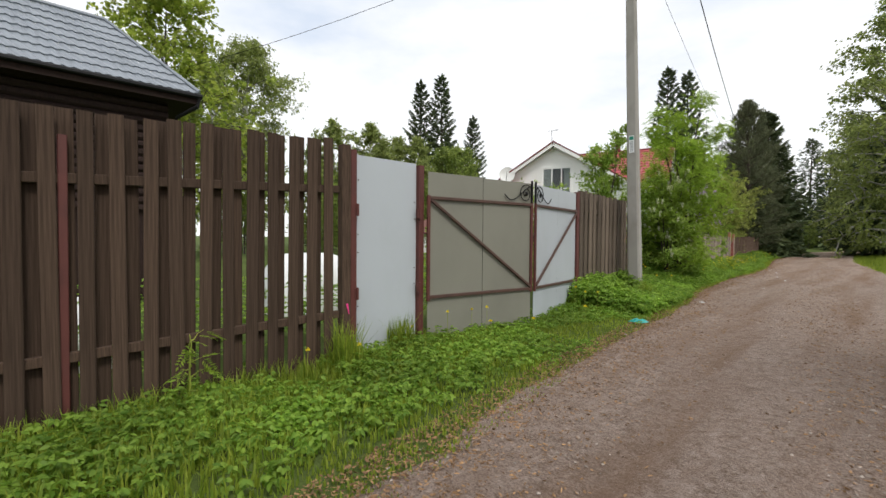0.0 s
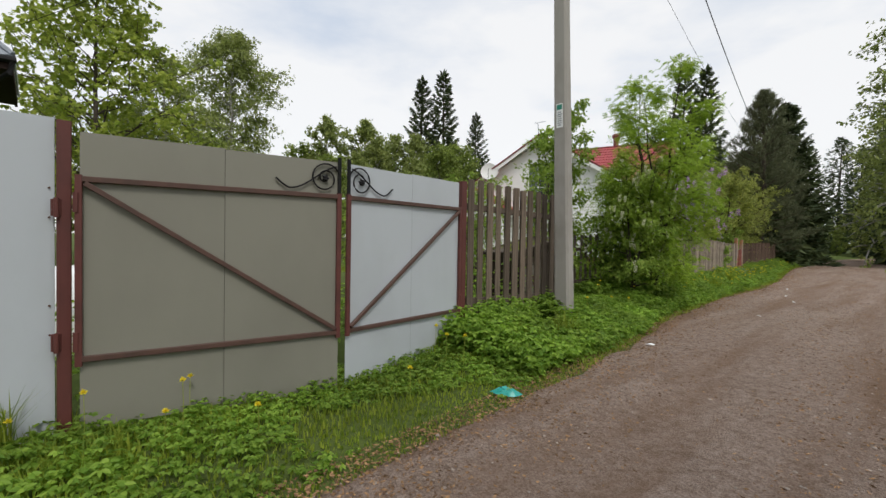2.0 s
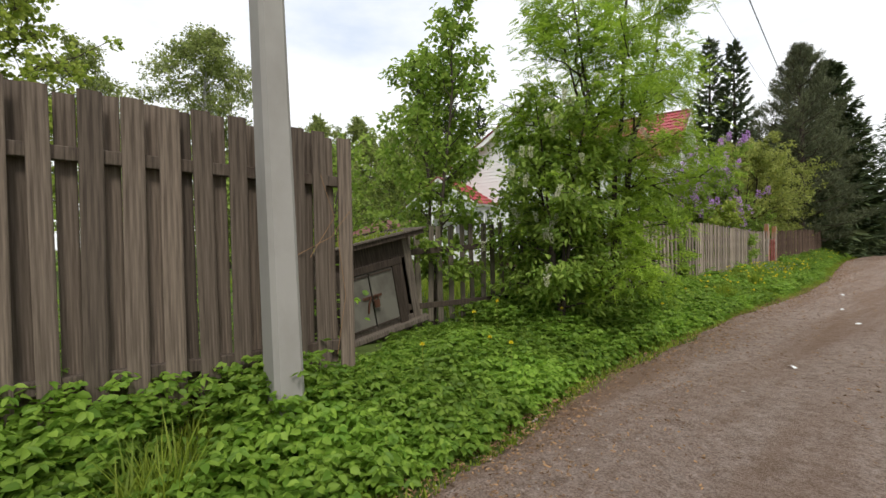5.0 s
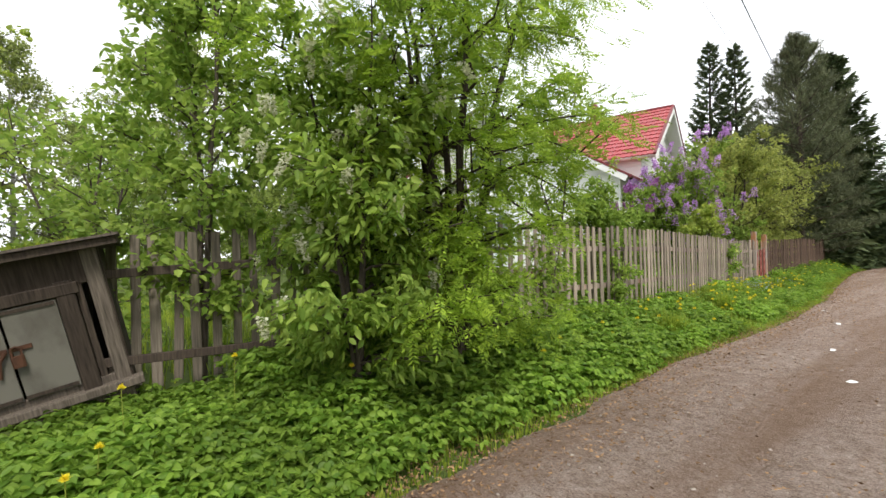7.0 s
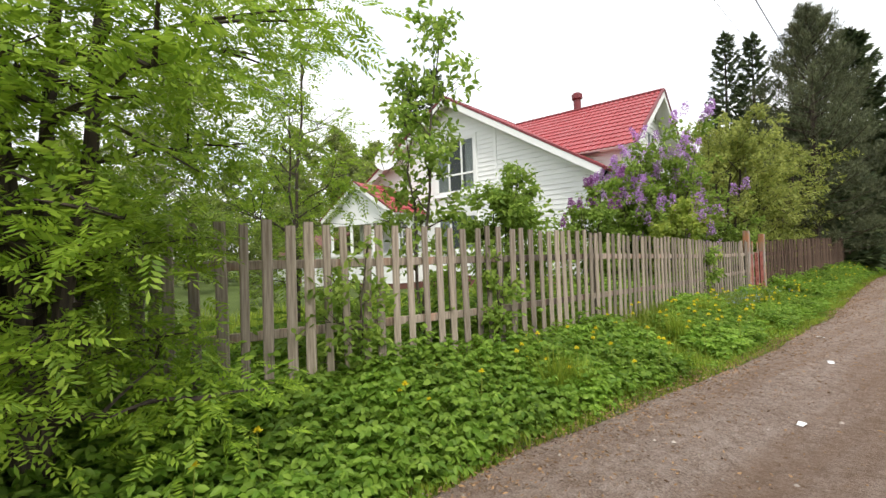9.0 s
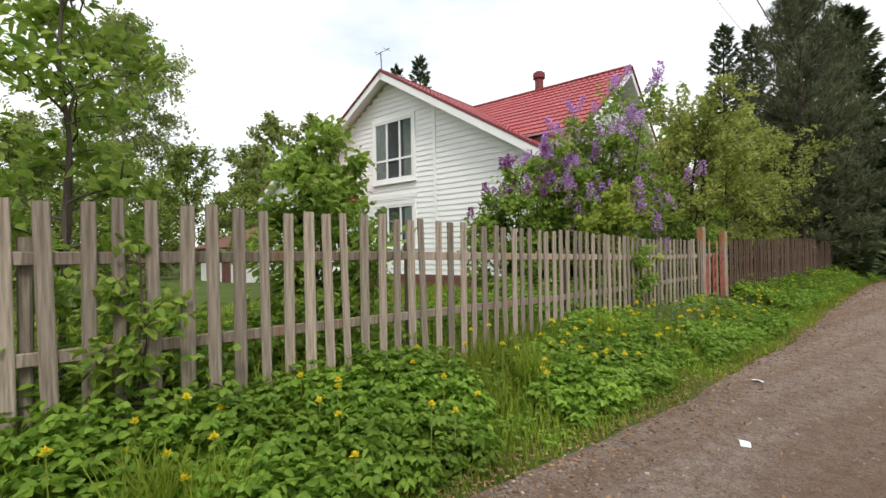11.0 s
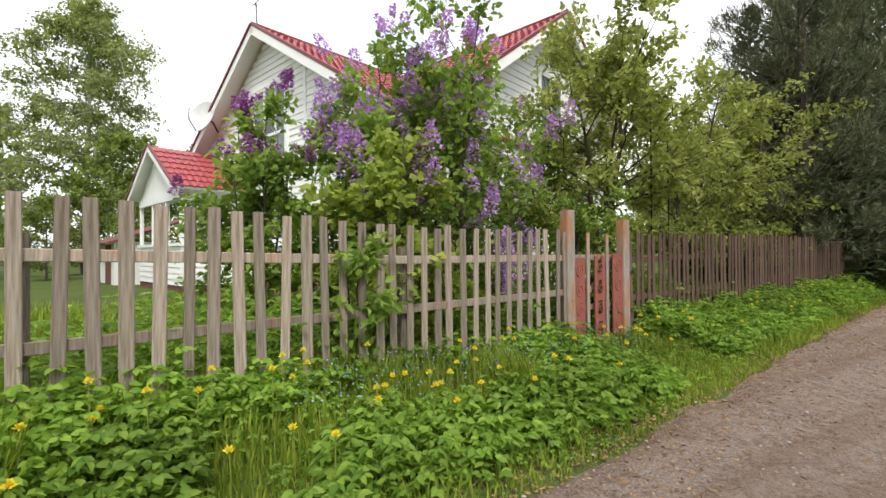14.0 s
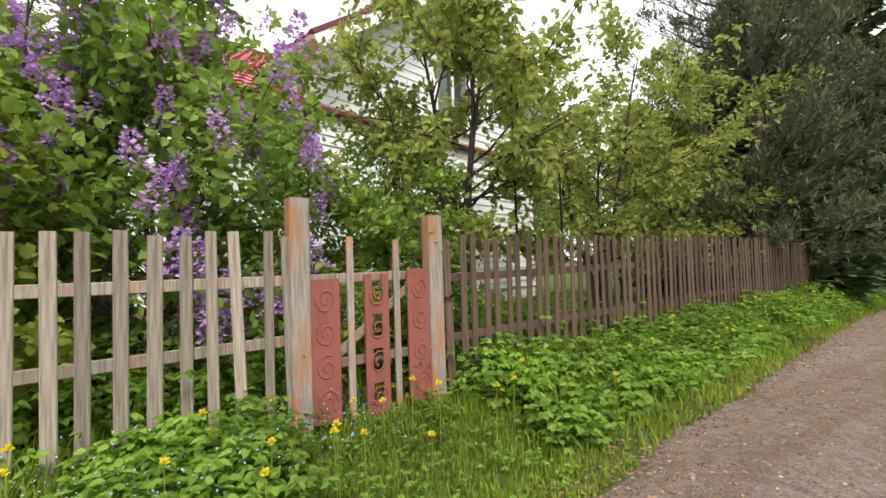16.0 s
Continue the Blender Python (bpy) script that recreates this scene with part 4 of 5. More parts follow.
# porch
PX, PW, PV = -3.55, 2.25, -1.5
PR, PE = 4.25, 2.85
pw = 1.95
for s in (-1, 1):
    a, b = (PX + s * PW, PV, PE), (PX + s * PW, 0.45, PE)
    c_, d_ = (PX, 0.45, PR), (PX, PV, PR)
    tiles_roof(house, *((a, b, c_, d_) if s > 0 else (b, a, d_, c_)), 7, ROOF_RED, "porch_roof")
    bd = Vector((PX + s * PW, PV, PE)) - Vector((PX, PV, PR))
    mm = Matrix.Translation((PX, PV - 0.02, PR)) @ bd.to_track_quat("X", "Z").to_matrix().to_4x4()
    part("barge_board", Geo().box(0, bd.length, -0.02, 0.02, -0.14, 0.0), TRIM, house, m=mm)
    part("roof_edge", Geo().box(0, bd.length, -0.03, 0.05, 0.0, 0.06, c=0.01), ROOF_EDGE, house, m=mm)
gb = Geo().add([(PX - pw, PV + 0.25, PE - 0.05), (PX + pw, PV + 0.25, PE - 0.05), (PX, PV + 0.25, PR - 0.1), (PX - pw, PV + 0.32, PE - 0.05), (PX + pw, PV + 0.32, PE - 0.05), (PX, PV + 0.32, PR - 0.1)], [(0, 1, 2), (5, 4, 3), (0, 3, 4, 1), (1, 4, 5, 2), (2, 5, 3, 0)])
part("porch_gable", gb, TRIM, house)
part("porch_beam", Geo().box(PX - pw, PX + pw, PV + 0.22, PV + 0.34, PE - 0.28, PE - 0.05).box(PX + pw - 0.1, PX + pw, PV + 0.3, 0.44, PE - 0.2, PE), TRIM, house)
part("siding", siding(Geo(), (PX + pw, PV + 0.25), (PX + pw, 0.44), 0.2, 1.3, (1, 0)), SIDING, house, "white lapped siding boards")
part("siding", siding(Geo(), (PX - pw, PV + 0.25), (PX + pw, PV + 0.25), 0.2, 1.3, (0, -1)), SIDING, house, "white lapped siding boards")
part("porch_sill", Geo().box(PX - pw - 0.05, PX + pw + 0.06, PV + 0.18, PV + 0.34, 1.28, 1.36).box(PX + pw - 0.05, PX + pw + 0.07, PV + 0.34, 0.44, 1.28, 1.36), TRIM, house)
for x in (PX - pw, PX - 0.65, PX + 0.65, PX + pw - 0.09):
    part("porch_post", Geo().box(x, x + 0.1, PV + 0.24, PV + 0.34, 0.2, PE - 0.2, c=0.01), TRIM, house)
for yy in (-0.42, 0.36):
    part("porch_post", Geo().box(PX + pw - 0.1, PX + pw, yy - 0.05, yy + 0.05, 1.3, PE - 0.2, c=0.01), TRIM, house)
for y0, y1 in ((PV + 0.34, -0.47), (-0.37, 0.31)):
    g = Geo()
    ym, r = (y0 + y1) / 2, (y1 - y0) / 2
    for k in range(12):
        a0, a1 = math.pi * k / 12, math.pi * (k + 1) / 12
        ya, yb = ym - r * math.cos(a0), ym - r * math.cos(a1)
        za, zb = 2.22 + r * math.sin(a0), 2.22 + r * math.sin(a1)
        g.add([(PX + pw - 0.06, ya, za), (PX + pw - 0.06, yb, zb), (PX + pw - 0.06, yb, PE - 0.1), (PX + pw - 0.06, ya, PE - 0.1), (PX + pw, ya, za), (PX + pw, yb, zb), (PX + pw, yb, PE - 0.1), (PX + pw, ya, PE - 0.1)], [(0, 1, 2, 3), (7, 6, 5, 4), (0, 4, 5, 1)])
    part("arch", g, TRIM, house, "white arched porch window head")
    bars = Geo()
    for k in range(1, 4):
        yy = y0 + (y1 - y0) * k / 4
        bars.box(PX + pw - 0.05, PX + pw - 0.03, yy - 0.012, yy + 0.012, 1.34, 2.22 + r * 0.7)
    for zz in (1.65, 1.95, 2.25):
        bars.box(PX + pw - 0.05, PX + pw - 0.03, y0, y1, zz - 0.012, zz + 0.012)
    part("lattice", bars, TRIM, house)
    part("curtain", Geo().box(PX + pw - 0.18, PX + pw - 0.16, y0, y1, 1.3, PE - 0.2), CURTAIN, house)
part("porch_floor", Geo().box(PX - pw, PX + pw, PV + 0.25, 0.4, -0.2, 0.2), BRICK, house)
# dish and aerial on the house
dish = part("satellite_dish", Geo(), DISH, house)
rings, seg = 6, 24
dv = [(0, 0, 0.0)]
for r in range(1, rings + 1):
    for k in range(seg):
        q = 0.52 * r / rings
        dv.append((q * math.cos(2 * math.pi * k / seg), q * math.sin(2 * math.pi * k / seg), 0.45 * q * q))
df = [(0, 1 + k, 1 + (k + 1) % seg) for k in range(seg)]
df += [(1 + (r - 1) * seg + k, 1 + r * seg + k, 1 + r * seg + (k + 1) % seg, 1 + (r - 1) * seg + (k + 1) % seg) for r in range(1, rings) for k in range(seg)]
dg = Geo().add(dv, df)
dg.add([(x, y, z - 0.02) for x, y, z in dv], [q[::-1] for q in df])
bpy.data.objects.remove(dish)
dish = part("satellite_dish", dg, DISH, house, "white satellite dish", smooth=True, m=Matrix.Translation((-3.0, -0.15, 5.25)) @ Matrix.Rotation(radians(72), 4, "X") @ Matrix.Rotation(radians(20), 4, "Y"))
part("feed_arm", Geo().tube([(0.0, -0.5, 0.1), (0, -0.3, 0.45), (0, 0, 0.55)], 0.014, 6), IRON, dish)
part("bracket", Geo().tube([(0, 0, -0.02), (0, 0.05, -0.3), (0.0, -0.15, -0.6)], 0.025, 6), IRON, dish)
part("aerial", Geo().tube([(-0.15, 0.2, RZ_), (-0.18, 0.18, RZ_ + 0.85)], 0.016, 6).tube([(-0.4, 0.18, RZ_ + 0.83), (0.25, 0.18, RZ_ + 0.87)], 0.01, 5).tube([(-0.3, 0.02, RZ_ + 0.85), (-0.3, 0.36, RZ_ + 0.85)], 0.007, 5).tube([(0.1, 0.02, RZ_ + 0.87), (0.1, 0.36, RZ_ + 0.87)], 0.007, 5), IRON, house, "thin roof aerial")

# garden outbuilding and white box beyond the porch
ob = thing("garden_hut", "small hut with a dark red roof behind the garden", "hut", pose(-21.5, 21.2, 0.15, 0, 0, 15))
part("wall", Geo().box(-1.6, 1.6, -1.2, 1.2, -0.2, 1.5), SIDING, ob)
part("roof", Geo().slab([(-1.9, -1.5, 1.45), (1.9, -1.5, 1.45), (1.7, 1.4, 2.5), (-1.7, 1.4, 2.5)], 0.08), BRICK, ob)
part("door", Geo().box(0.5, 1.2, -1.24, -1.2, -0.1, 1.4), BRICK, ob)

# ---- dark house with a hipped roof ----
dh = thing("dark_house", "dark brown timber house with grey metal tile roof", "house", pose(-11.7, -4, 0))
def dl(x, y, z):
    return (x + 11.7, y + 4, z)
part("wall_core", Geo().box(*sorted((dl(-12.8, 0, 0)[0], dl(-10.55, 0, 0)[0])), -6.0, 6.0, -0.2, 4.6), DARK_WALL, dh)
for k in range(15):
    part("log", Geo().tube([dl(-10.53, -9.9, 1.9 + 0.185 * k), dl(-10.53, 2.0, 1.9 + 0.185 * k)], 0.095, 8), DARK_WALL, dh, "dark stained round log")
tiles_roof(dh, dl(-10.0, -11, 4.65), dl(-10.0, 2.55, 4.65), dl(-11.7, 0.95, 6.42), dl(-11.7, -11, 6.42), 8, ROOF_GREY)
tiles_roof(dh, dl(-10.0, 2.55, 4.65), dl(-13.4, 2.55, 4.65), dl(-11.72, 0.95, 6.42), dl(-11.68, 0.95, 6.42), 8, ROOF_GREY)
tiles_roof(dh, dl(-13.4, 2.55, 4.65), dl(-13.4, -11, 4.65), dl(-11.7, -11, 6.42), dl(-11.7, 0.95, 6.42), 8, ROOF_GREY)
part("hip_cap", Geo().tube([dl(-10.0, 2.55, 4.72), dl(-11.7, 0.95, 6.48), dl(-11.7, -11, 6.48)], 0.05, 6), ROOF_GREY, dh)
part("fascia", Geo().box(*sorted((dl(-10.05, 0, 0)[0], dl(-10.0, 0, 0)[0])), -7.0, 6.55, 4.42, 4.62).box(*sorted((dl(-13.4, 0, 0)[0], dl(-10.0, 0, 0)[0])), 6.5, 6.55, 4.42, 4.62), DARK_WALL, dh)
part("soffit", Geo().box(*sorted((dl(-13.3, 0, 0)[0], dl(-10.05, 0, 0)[0])), -7, 6.5, 4.44, 4.47), DARK_WALL, dh)
part("gutter", Geo().tube([dl(-9.95, -11, 4.62), dl(-9.95, 2.6, 4.60)], 0.06, 8), IRON, dh)
part("downpipe", Geo().tube([dl(-9.95, 2.55, 4.58), dl(-9.97, 2.5, 4.35), dl(-10.3, 2.15, 4.1), dl(-10.4, 2.05, 3.9), dl(-10.4, 2.05, 0.3)], 0.05, 8), IRON, dh)


# ---- trees and shrubs ----
def tree(name, label, category, x, y, h, r, bark, leaf, count, size, seed, r0=0.1, base=0.25, limbs=26, stems=1, lean=0.0, width=0.6, droop=0.1, fall=0.35, feather=0, spread=0.12, blossom=None, blade="diamond", group="", rise=0.55, twigs=4, clump=5):
    """A tree or shrub: stems with limbs and twigs, and leaves that grow at the twigs."""
    rg_ = np.random.default_rng(seed)
    t_ob = thing(name, label, category, pose(x, y, float(ground_z(np.array(x), np.array(y))) - 0.03), group)
    wood_ = Geo()
    P, D, tips = [], [], []
    for s in range(stems):
        az = rg_.uniform(0, 6.28) if stems == 1 else s * 6.28 / stems + rg_.uniform(-0.4, 0.4)
        out = lean if stems == 1 else rg_.uniform(0.12, 0.5) * r
        hs = h * (1 if s == 0 else rg_.uniform(0.72, 0.98))
        k = 9
        pts = []
        for i in range(k):
            t = i / (k - 1)
            w = 0.02 * h * t * (1 if i else 0)
            pts.append(np.array([math.cos(az) * out * t ** 1.2 + rg_.normal() * w * 0.5, math.sin(az) * out * t ** 1.2 + rg_.normal() * w * 0.5, hs * 0.97 * t]))
        rs_ = r0 * (1 if stems == 1 else 0.6)
        wood_.tube(pts, [rs_ * (1.25 if i == 0 else 1) * (1 - i / (k - 1)) ** 0.8 + 0.004 for i in range(k)], 7)
        pts = np.array(pts)
        nl = max(3, limbs // stems)
        for i in range(nl):
            t = base + (0.98 - base) * ((i + rg_.uniform(0, 0.9)) / nl)
            u = (t - base) / (1 - base)
            p = np.array([np.interp(t * (k - 1), np.arange(k), pts[:, j]) for j in range(3)])
            prof = math.sin(math.pi * min(1, 0.16 + 0.80 * u)) ** 0.75 * rg_.uniform(0.6, 1.1)
            ln = max(0.12, r * prof * (1.0 if stems == 1 else 0.75))
            a2 = i * 2.4 + rg_.uniform(-0.5, 0.5) + s
            el = rise * (0.4 + 0.9 * u)
            dr = np.array([math.cos(a2) * math.cos(el), math.sin(a2) * math.cos(el), math.sin(el)])
            lp = [p]
            for q in range(1, 6):
                f = q / 5
                lp.append(p + dr * ln * f + np.array([0, 0, -droop * ln * f * f]) + rg_.normal(size=3) * ln * 0.03)
            lr = max(0.004, rs_ * (1 - t) * 0.5 + 0.006)
            wood_.tube(lp, [lr * (1 - q / 5.5) for q in range(6)], 5, False)
            lp = np.array(lp)
            branches = [(lp, 0.35)]
            for q in range(twigs):
                f = rg_.uniform(0.3, 0.95)
                o = np.array([np.interp(f * 5, np.arange(6), lp[:, j]) for j in range(3)])
                sd = unit((dr + rg_.normal(size=3) * 0.7 * np.array([1, 1, 0.55]))[None])[0]
                l2 = ln * rg_.uniform(0.25, 0.5)
                tw = np.array([o + sd * l2 * g_ + np.array([0, 0, -droop * l2 * g_ * g_]) for g_ in (0, 0.33, 0.66, 1)])
                wood_.tube(tw, [lr * 0.5, lr * 0.4, lr * 0.3, lr * 0.15], 4, False)
                branches.append((tw, 0.1))
                tips.append(tw[-1])
            tips.append(lp[-1])
            per = max(1, int(count / (nl * stems) * (0.35 + 0.85 * prof) / len(branches)))
            for b, lo in branches:
                m_ = len(b) - 1
                tt = rg_.uniform(lo, 1.03, max(1, round(per / clump))) * m_
                q = np.stack([np.interp(tt, np.arange(m_ + 1), b[:, j]) for j in range(3)], 1)
                way = unit((b[-1] - b[0])[None])[0]
                q = q + rg_.normal(size=q.shape) * spread * min(1.0, 0.35 + ln / max(r, 0.1)) * r * np.array([1, 1, 0.7])
                q = np.repeat(q, clump, 0)
                q = q + rg_.normal(size=q.shape) * size * (0.45 if clump > 1 else 0.0)
                P.append(q)
                D.append(unit(rg_.normal(size=q.shape)) * 0.8 + way * 0.7 - np.array([0, 0, fall]))
    P, D = np.concatenate(P), np.concatenate(D)
    part("trunk", wood_, bark, t_ob)
    if feather:
        p2, d2, u2 = pinnate(P, D, size, feather, rg_)
        me = leaves("crown", p2, d2, size * 0.30, size * 0.105, rg_, 0.05, up=u2)
    else:
        me = leaves("crown", P, D, size, size * width, rg_, shape=blade)
    tagged(part("crown", me, leaf, t_ob), kind="stuff")
    if blossom:
        mat, number, bl, bw, up = blossom
        tips = np.array(tips)
        hi = tips[np.argsort(-tips[:, 2] - np.hypot(tips[:, 0], tips[:, 1]) * 0.8)][:max(number * 2, 6)]
        sel = hi[rg_.permutation(len(hi))[:number]]
        for c_ in sel:
            n_ = 110
            tt = rg_.uniform(0, 1, n_)
            rad = bw * (1 - 0.75 * tt) * np.sqrt(rg_.uniform(0, 1, n_))
            an = rg_.uniform(0, 6.28, n_)
            tilt = rg_.normal(size=2) * 0.25
            q = np.stack([rad * np.cos(an) + tilt[0] * tt * bl, rad * np.sin(an) + tilt[1] * tt * bl, tt * bl * up], 1)
            dd = np.stack([np.cos(an), np.sin(an), rg_.normal(size=n_) * 0.5], 1)
            part("blossom", leaves("blossom", q + c_ * (np.array([1.12, 1.12, 1.04]) if up > 0 else 1.05), dd, 0.042 if up > 0 else 0.022, 0.036 if up > 0 else 0.02, rg_), mat, t_ob, "flower cluster")
    return t_ob


# by the lane
tree("rowan_tree", "bushy bright green rowan tree growing through the fence", "tree", -2.72, 13.5, 5.6, 1.75, BARK_DARK, L_ROWAN, 9500, 0.165, 11, 0.07, 0.08, 64, 5, feather=6, spread=0.07, fall=0.25, clump=2)
tree("bird_cherry_bush", "bird cherry bush with drooping white blossom spikes", "bush", -2.78, 12.55, 3.1, 1.0, BARK_DARK, L_CHERRY, 8500, 0.085, 12, 0.04, 0.08, 48, 4, width=0.46, fall=0.5, spread=0.09, blade="oval", clump=4, blossom=(L_BLOSSOM, 90, 0.13, 0.026, -1))
tree("birch_sapling", "young leafy green birch behind the leaning cabinet", "tree", -4.35, 11.75, 4.4, 1.2, BARK, L_CHERRY, 9500, 0.075, 13, 0.05, 0.12, 44, 2, width=0.7, fall=0.5, spread=0.08, blade="oval", rise=0.9, clump=4)
tree("garden_shrub", "leafy shrub in the yard behind the leaning cabinet", "bush", -6.0, 10.9, 2.9, 1.4, BARK, L_CHERRY, 4200, 0.095, 64, 0.035, 0.06, 36, 4, width=0.6, spread=0.12)
tree("garden_shrub", "leafy shrub in the yard behind the board fence", "bush", -6.6, 8.6, 2.6, 1.5, BARK, L_CHERRY, 4200, 0.095, 65, 0.035, 0.06, 36, 4, width=0.6, spread=0.12)
tree("green_bush", "low leafy bush against the dark pickets", "bush", -3.7, 13.0, 2.3, 1.0, BARK_DARK, L_CHERRY, 3600, 0.085, 14, 0.03, 0.06, 30, 3, blade="oval", clump=3)
tree("rowan_sapling", "thin sapling standing behind the picket fence", "tree", -4.05, 16.5, 3.7, 0.9, BARK, L_CHERRY, 2600, 0.085, 15, 0.03, 0.2, 26, 2, spread=0.10, rise=0.9, blade="oval")
tree("rowan_sapling", "slim young tree with sparse leaves behind the pickets", "tree", -4.5, 15.3, 4.1, 1.2, BARK, L_ROWAN, 1300, 0.18, 16, 0.03, 0.2, 26, 2, feather=5, spread=0.10, clump=2, rise=0.8)
tree("fence_creeper", "leafy weed climbing through the pickets", "bush", -3.28, 16.9, 1.2, 0.35, BARK, L_CHERRY, 800, 0.07, 62, 0.01, 0.05, 16, 3, spread=0.2, blade="oval")
tree("fence_creeper", "leafy weed climbing through the pickets", "bush", -3.3, 15.4, 1.3, 0.45, BARK, L_CHERRY, 1100, 0.07, 63, 0.01, 0.05, 18, 3, spread=0.2, blade="oval")
tree("round_bush", "dense rounded green bush behind the picket fence", "bush", -4.75, 18.5, 2.5, 1.0, BARK, L_LILAC, 8500, 0.085, 17, 0.03, 0.06, 50, 5, spread=0.11, blade="oval")
tree("lilac_bush", "large lilac in full purple bloom behind the fence", "bush", -5.9, 25.1, 4.1, 2.0, BARK, L_LILAC, 8500, 0.10, 18, 0.05, 0.12, 54, 6, width=0.68, spread=0.08, blade="oval", rise=0.9, blossom=(L_PURPLE, 140, 0.30, 0.10, 1))
tree("lilac_bush", "tall lilac with pale purple blossom beside the larger one", "bush", -6.4, 24.2, 3.9, 1.25, BARK, L_LILAC, 5500, 0.10, 30, 0.04, 0.12, 40, 4, width=0.68, spread=0.09, blade="oval", rise=0.9, blossom=(L_PURPLE, 45, 0.28, 0.095, 1))
tree("dark_lilac_bush", "small lilac with dark purple blossom", "bush", -6.7, 22.9, 2.9, 1.15, BARK, L_LILAC, 7500, 0.09, 19, 0.03, 0.1, 36, 4, width=0.7, spread=0.10, blade="oval", blossom=(L_DKPURPLE, 24, 0.22, 0.07, 1))
tree("light_green_shrub", "light green shrub beneath the lilac", "bush", -5.0, 23.9, 2.4, 0.95, BARK, L_MAPLE, 3800, 0.10, 20, 0.03, 0.08, 32, 4, spread=0.10, blade="lobed", width=0.8)
tree("garden_shrub", "dense green shrub by the white house corner", "bush", -6.9, 26.4, 3.3, 1.3, BARK, L_LILAC, 8000, 0.09, 26, 0.04, 0.06, 44, 5, width=0.65, spread=0.11)
tree("garden_shrub", "leafy shrub between the lilacs", "bush", -6.9, 24.2, 2.7, 1.1, BARK, L_LILAC, 6500, 0.09, 27, 0.035, 0.06, 40, 5, width=0.65, spread=0.11)
tree("garden_shrub", "dark leafy shrub behind the red gate", "bush", -5.3, 27.0, 2.0, 0.9, BARK, L_LILAC, 5500, 0.08, 28, 0.03, 0.06, 36, 4, width=0.6, spread=0.11)
tree("garden_shrub", "tall leafy shrub against the white house wall", "bush", -7.0, 28.0, 3.7, 1.3, BARK, L_LILAC, 6500, 0.09, 29, 0.035, 0.06, 40, 5, width=0.6, spread=0.11)
tree("vine_shrub", "leafy vine climbing over the pickets", "bush", -4.22, 23.15, 1.35, 0.28, BARK, L_LILAC, 900, 0.09, 21, 0.012, 0.1, 14, 2, spread=0.2, blade="oval")
tree("apple_tree", "old spreading apple tree with dark twisted limbs", "tree", -5.8, 28.1, 4.6, 2.4, BARK_DARK, L_APPLE, 13000, 0.10, 22, 0.10, 0.28, 36, 3, width=0.6, spread=0.045, rise=0.8, twigs=7, clump=7, blade="oval")
tree("apple_tree", "spreading garden apple tree in pale green leaf", "tree", -6.6, 31.6, 4.7, 2.5, BARK_DARK, L_APPLE, 11000, 0.105, 23, 0.10, 0.2, 40, 3, width=0.6, spread=0.05, rise=0.75, twigs=7, clump=7, blade="oval")
tree("apple_tree", "wide fruit tree overhanging the brown fence", "tree", -6.6, 34.2, 4.9, 2.4, BARK_DARK, L_APPLE, 11000, 0.12, 24, 0.1, 0.15, 40, 3, width=0.6, spread=0.055, rise=0.65, twigs=7, clump=7)
tree("apple_tree", "small fruit tree near the end of the fence", "tree", -9.6, 36.4, 4.6, 2.2, BARK_DARK, L_APPLE, 9000, 0.13, 25, 0.08, 0.15, 30, 3, width=0.6, spread=0.07, twigs=6, clump=6)

# tall conifers past the garden
def mound(name, label, m_, sx_, sy_, sz_, mat):
    """A covered heap with soft creases."""
    nu, nv = 28, 12
    v = []
    for j in range(nv + 1):
        e = math.pi / 2 * j / nv
        for k in range(nu):
            a = 2 * math.pi * k / nu
            q = 1 + 0.05 * math.sin(5 * a + 3 * e) + 0.03 * math.sin(11 * a)
            cx, cy = math.cos(a), math.sin(a)
            v.append((sx_ * q * math.copysign(abs(cx) ** 0.6, cx) * math.cos(e) ** 0.5, sy_ * q * math.copysign(abs(cy) ** 0.6, cy) * math.cos(e) ** 0.5, sz_ * math.sin(e) ** 0.8))
    f = [(j * nu + k, j * nu + (k + 1) % nu, (j + 1) * nu + (k + 1) % nu, (j + 1) * nu + k) for j in range(nv) for k in range(nu)]
    tagged(part(name, Geo().add(v, f), mat, smooth=True, m=m_), label, "tarpaulin")


mound("tarpaulin_cover", "heap under a white tarpaulin behind the board fence", pose(-6.2, 3.4, -0.15), 0.7, 0.9, 1.1, PAPER)
mound("tarpaulin_cover", "low heap under a white sheet behind the brown fence", pose(-5.0, -0.6, -0.30), 0.7, 0.9, 0.8, PAPER)


